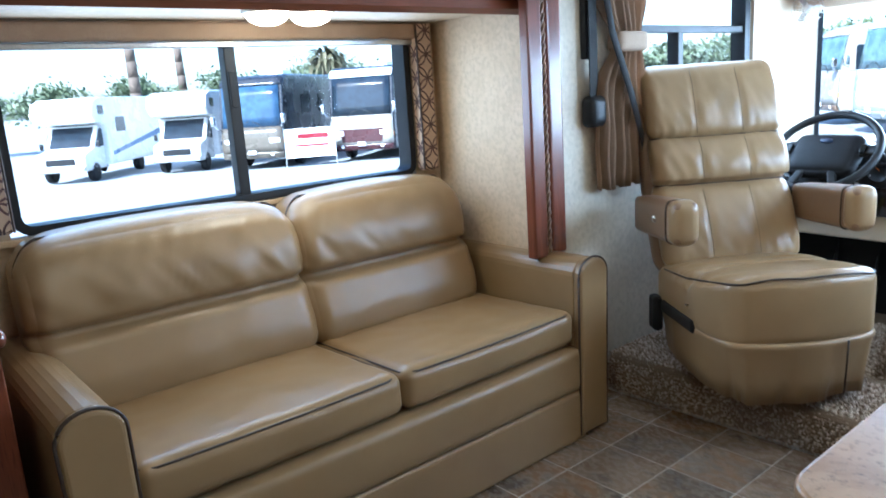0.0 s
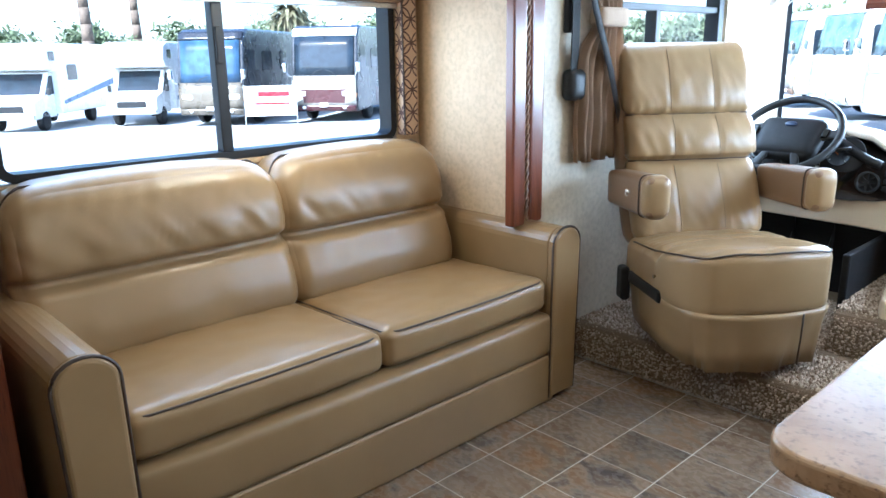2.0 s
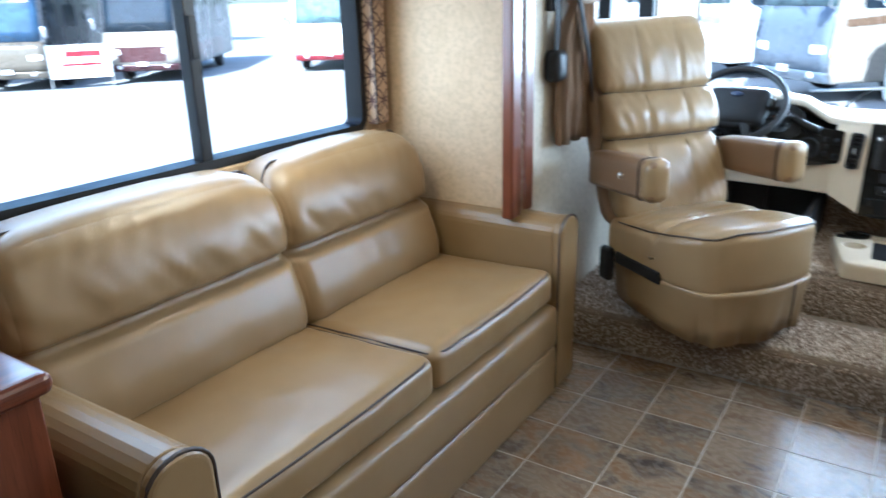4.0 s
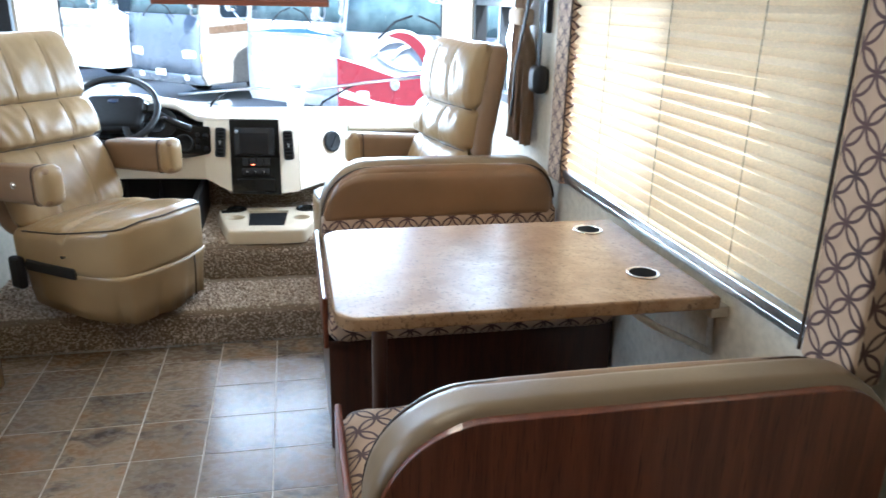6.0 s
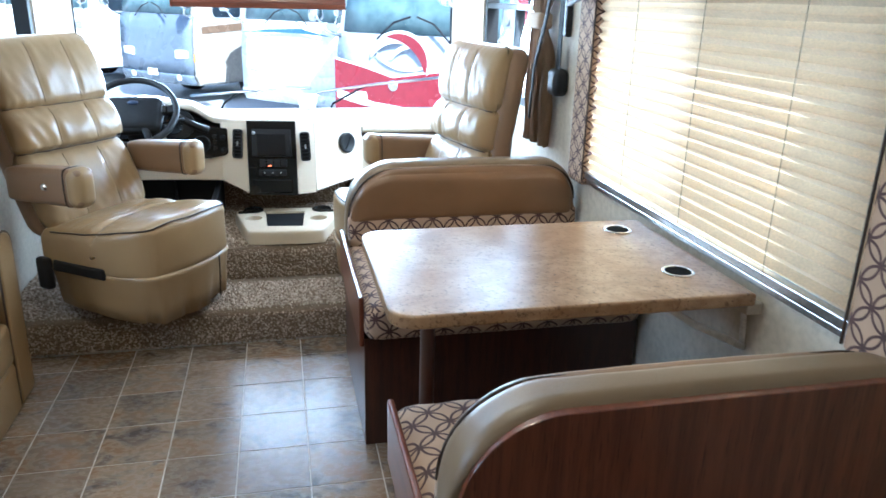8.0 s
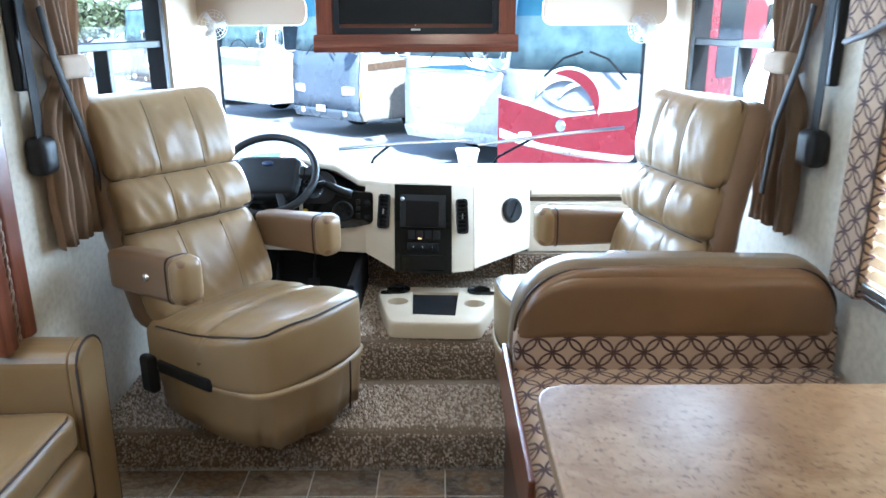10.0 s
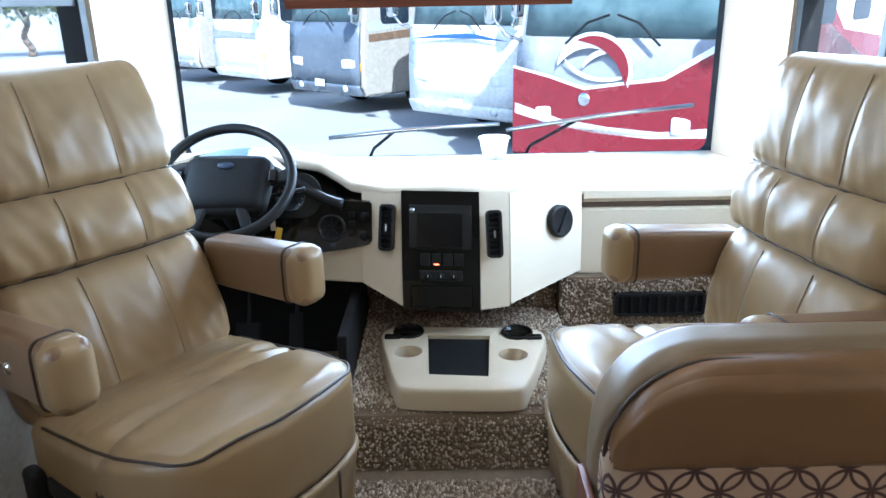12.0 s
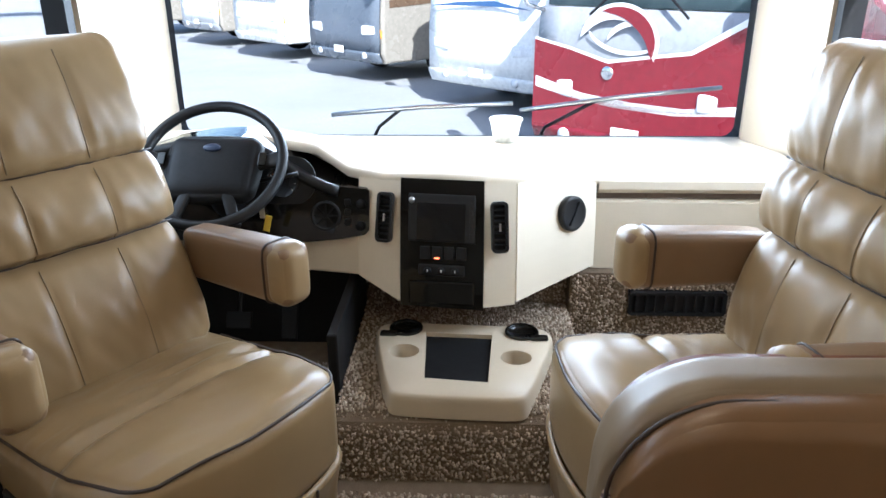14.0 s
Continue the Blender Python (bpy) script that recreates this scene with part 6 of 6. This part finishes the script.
for s in (-0.95, 0.95):
    part("post", turned(box(s - 0.02, s + 0.02, -0.02, 0.02, 0.0, 1.5), bmx), M_ALU, ban)


# ---- trees and hedge ----
M_BARK = mat("bark", (0.14, 0.10, 0.07), (0.09, 0.065, 0.045), 0.9, 3.0, 20.0, 0.5, 0.02)
M_LEAF = mat("leaves", (0.11, 0.13, 0.06), (0.08, 0.10, 0.045), 0.6, 1.5, 9.0)
M_FROND = mat("dry_fronds", (0.15, 0.12, 0.06), (0.09, 0.085, 0.04), 0.8, 2.0, 9.0)
rng = np.random.default_rng(5)


def leaf_cloud(centres, per, spread, size):
    vs, fs = [], []
    for c in centres:
        p = c + rng.normal(0, 1, (per, 3)) * np.array(spread)
        for q in p:
            a = rng.normal(0, 1, 3)
            a /= np.linalg.norm(a)
            b = np.cross(a, rng.normal(0, 1, 3))
            b /= np.linalg.norm(b)
            s = size * rng.uniform(0.6, 1.3)
            i = len(vs)
            vs += [tuple(q - a * s), tuple(q + b * s * 0.5), tuple(q + a * s), tuple(q - b * s * 0.5)]
            fs.append((i, i + 1, i + 2, i + 3))
    me = bpy.data.meshes.new("crown")
    me.from_pydata(vs, [], fs)
    return me


def tree(x, y, h, r, label):
    z = ground_z(x)
    t = thing("tree", label, "tree", "trees behind the lot", m=pose(x, y, z))
    bm = bmesh.new()
    n = 9
    pts = [(0.15 * math.sin(k * 1.3), 0.12 * math.cos(k), h * 0.62 * k / n) for k in range(n + 1)]
    for k in range(n):
        tube([pts[k], pts[k + 1]], 0.22 * (1 - 0.65 * k / n), 8, bm=bm)
    tips = []
    for k in range(7):
        a = k * 0.9 + rng.uniform(-0.3, 0.3)
        z0 = h * rng.uniform(0.35, 0.6)
        tip = (r * 0.7 * math.cos(a), r * 0.7 * math.sin(a), z0 + h * rng.uniform(0.12, 0.3))
        tube([(0, 0, z0), (tip[0] * 0.5, tip[1] * 0.5, z0 + (tip[2] - z0) * 0.6), tip], 0.07, 6, bm=bm)
        tips.append(np.array(tip))
    part("trunk", bm, M_BARK, t, smooth=True)
    tips += [np.array((rng.uniform(-0.5, 0.5) * r, rng.uniform(-0.5, 0.5) * r, h * rng.uniform(0.6, 0.95))) for _ in range(9)]
    me = leaf_cloud(tips, 130, (r * 0.24, r * 0.24, h * 0.07), 0.20)
    me.materials.append(M_LEAF)
    new("crown", me).parent = t
    return t


def palm(x, y, h, label):
    t = thing("palm_tree", label, "palm tree", "palms behind the lot", m=pose(x, y, ground_z(x)))
    bm = bmesh.new()
    pts = [(0.1 * math.sin(k * 0.5), 0, h * k / 12) for k in range(13)]
    for k in range(12):
        tube([pts[k], pts[k + 1]], 0.36 - 0.012 * k, 10, bm=bm)
    part("trunk", bm, M_BARK, t, smooth=True)
    vs, fs = [], []
    for k in range(150):
        a = rng.uniform(0, 2 * math.pi)
        droop = rng.uniform(-1.4, 0.7)
        L = rng.uniform(1.5, 2.4)
        base = np.array((0, 0, h - 0.3 * rng.uniform(0, 3)))
        d = np.array((math.cos(a), math.sin(a), 0))
        s = np.array((-math.sin(a), math.cos(a), 0)) * 0.13
        p0, p1, p2 = base, base + d * L * 0.5 + np.array((0, 0, 0.35 + droop * 0.3)), base + d * L * (0.7 if droop < -0.5 else 1.0) + np.array((0, 0, droop * 1.1))
        i = len(vs)
        for p, w in ((p0, 0.4), (p1, 1.0), (p2, 0.1)):
            vs += [tuple(p - s * w), tuple(p + s * w)]
        fs += [(i, i + 1, i + 3, i + 2), (i + 2, i + 3, i + 5, i + 4)]
    me = bpy.data.meshes.new("crown")
    me.from_pydata(vs, [], fs)
    me.materials.append(M_FROND)
    new("crown", me).parent = t
    return t


palm(-46, 15.2, 11.0, "tall palm trunk behind the camper vans")
palm(-44, 27.5, 5.6, "shaggy palm with hanging dry fronds")
palm(-56, 22.0, 12.0, "tall palm behind the trees")
for x, y, h, r in ((-58, 3, 5.0, 2.6), (-54, 12, 4.6, 2.4), (-56, 19, 5.2, 2.6), (-52, 24, 5.0, 2.4), (-50, 31, 5.4, 2.8), (-62, 8, 5.5, 3.0), (-48, 38, 5.5, 3.0)):
    tree(x, y, h, r, "leafy tree behind the parked vehicles")
for x, y in ((-24, 44), (-21.5, 45), (-27, 43), (-30, 42), (-18, 47)):
    tree(x, y, 4.6, 2.4, "dense leafy shrub tree at the edge of the lot")


# ---- carpet pile: countless tufts ----
def pile(name, patches, step, label):
    """Short tufts over flat patches, each (origin, edge u, edge v, normal)."""
    rg = np.random.default_rng(11)
    V, F = [], []
    n0 = 0
    for o, u, v, nrm in patches:
        o, u, v, nrm = (np.array(a, float) for a in (o, u, v, nrm))
        nu, nv = max(1, int(np.linalg.norm(u) / step)), max(1, int(np.linalg.norm(v) / step))
        gu, gv = np.meshgrid((np.arange(nu) + 0.5) / nu, (np.arange(nv) + 0.5) / nv)
        gu = gu.ravel() + rg.normal(0, 0.28 / nu, nu * nv)
        gv = gv.ravel() + rg.normal(0, 0.28 / nv, nu * nv)
        c = o + gu[:, None] * u + gv[:, None] * v
        k = len(c)
        hgt = rg.uniform(0.006, 0.011, k)
        r = step * rg.uniform(0.50, 0.72, k)
        a = rg.uniform(0, 2 * np.pi, k)
        uu, vv = u / np.linalg.norm(u), v / np.linalg.norm(v)
        lean = rg.normal(0, 0.5, (k, 2)) * r[:, None]
        ring = [c + r[:, None] * (np.cos(a + t)[:, None] * uu + np.sin(a + t)[:, None] * vv) for t in (0, 2.094, 4.189)]
        mid = [c + (hgt * 0.7)[:, None] * nrm + 0.8 * r[:, None] * (np.cos(a + t + 0.5)[:, None] * uu + np.sin(a + t + 0.5)[:, None] * vv) + lean[:, :1] * uu * 0.5 + lean[:, 1:] * vv * 0.5 for t in (0, 2.094, 4.189)]
        tip = c + hgt[:, None] * nrm + lean[:, :1] * uu + lean[:, 1:] * vv
        V.append(np.stack(ring + mid + [tip], 1).reshape(-1, 3))
        b = n0 + 7 * np.arange(k)
        for i in range(3):
            j = (i + 1) % 3
            F += list(zip(b + i, b + j, b + 3 + j, b + 3 + i))
            F += list(zip(b + 3 + i, b + 3 + j, b + 6))
        n0 += 7 * k
    me = bpy.data.meshes.new(name)
    me.from_pydata(np.concatenate(V).tolist(), [], [tuple(int(q) for q in f) for f in F])
    me.materials.append(M_TUFT)
    me.polygons.foreach_set("use_smooth", [True] * len(me.polygons))
    return tagged(new(name, me), label, "carpet", kind="stuff")


def tuft_material():
    m, nt, sh = nodes_of("carpet_tufts")
    geo = nt.nodes.new("ShaderNodeNewGeometry")
    r = geo.outputs["Random Per Island"]
    col = mix_color(nt, ramp(nt, r, 0.1, 0.9), (0.25, 0.18, 0.125), (0.64, 0.53, 0.41))
    big = noise_node(nt, 22.0, 3.0)
    col = mix_color(nt, math_node(nt, "MULTIPLY", ramp(nt, big, 0.45, 0.7), 0.35), col, (0.22, 0.155, 0.105))
    nt.links.new(col, sh.inputs["Base Color"])
    sh.inputs["Roughness"].default_value, sh.inputs["Specular IOR Level"].default_value = 0.95, 0.1
    return m


M_TUFT = tuft_material()
S, H, HW = STEP_Z, HUMP_Z, HUMP_X1 - HUMP_X0
pile("carpet_pile", [
    ((HUMP_X0, 2.828, S), (HW, 0, 0), (0, 0.055, 0.112), (0, -1, 0.4)),
    ((HUMP_X0, 2.884, 0.272), (HW, 0, 0), (0, 0.05, 0.040), (0, -0.7, 0.7)),
    ((HUMP_X0, 2.93, H), (HW, 0, 0), (0, 0.69, 0.008), (0, 0, 1)),
    ((HUMP_X0, 3.622, H + 0.01), (HW, 0, 0), (0, 0.016, 0.25), (0, -1, 0)),
    ((HUMP_X1, 2.88, S), (0, 0.74, 0), (0, 0, 0.15), (1, 0, 0)),
    ((XL + 0.01, STEP_Y + 0.02, S), (2.45, 0, 0), (0, 0.32, 0), (0, 0, 1)),
    ((XL + 0.01, STEP_Y, 0.004), (2.45, 0, 0), (0, 0.0, S - 0.025), (0, -1, 0)),
    ((XL + 0.01, STEP_Y + 0.004, S - 0.027), (2.45, 0, 0), (0, 0.02, 0.022), (0, -0.7, 0.7)),
    ((XL + 0.01, STEP_Y + 0.34, S), (0.87, 0, 0), (0, 0.68, 0), (0, 0, 1)),
    ((HUMP_X1 + 0.005, STEP_Y + 0.34, S), (0.80, 0, 0), (0, 0.80, 0), (0, 0, 1)),
    ((HUMP_X1 + 0.01, 3.568, S), (0.80, 0, 0), (0, 0, 0.30), (0, -1, 0)),
], 0.0095, "short brown and beige carpet pile of the cab")

# ---- floor tiles ----
TX = TYP = 0.2365
tile_me = None
k_tile = 0
for i in range(-4, 8):
    for j in range(-17, 2):
        x0, y0 = -0.935 + TX * i, 2.270 + TYP * j
        x1, y1 = x0 + TX, y0 + TYP
        if x1 < XL - 0.02 or x0 > XR or y1 < YB or y0 > STEP_Y - 0.005:
            continue
        cut = x0 < XL or x1 > XR or y0 < YB or y1 > STEP_Y + 0.001
        if cut or tile_me is None:
            ax, bx_, ay, by_ = max(x0, XL + 0.002), min(x1, XR - 0.002), max(y0, YB + 0.002), min(y1, STEP_Y - 0.001)
            cx, cy = (ax + bx_) / 2, (ay + by_) / 2
            bm = box(ax + 0.0022 - cx, bx_ - 0.0022 - cx, ay + 0.0022 - cy, by_ - 0.0022 - cy, -0.0011, 0.0, 0.0003, 1)
            me = bpy.data.meshes.new("tile")
            bm.to_mesh(me)
            bm.free()
            me.materials.append(M_TILE)
            if not cut:
                tile_me = me
        else:
            me, cx, cy = tile_me, (x0 + x1) / 2, (y0 + y1) / 2
        t = new("tile", me)
        t.parent = floor
        t.location = (cx, cy, 0.0)
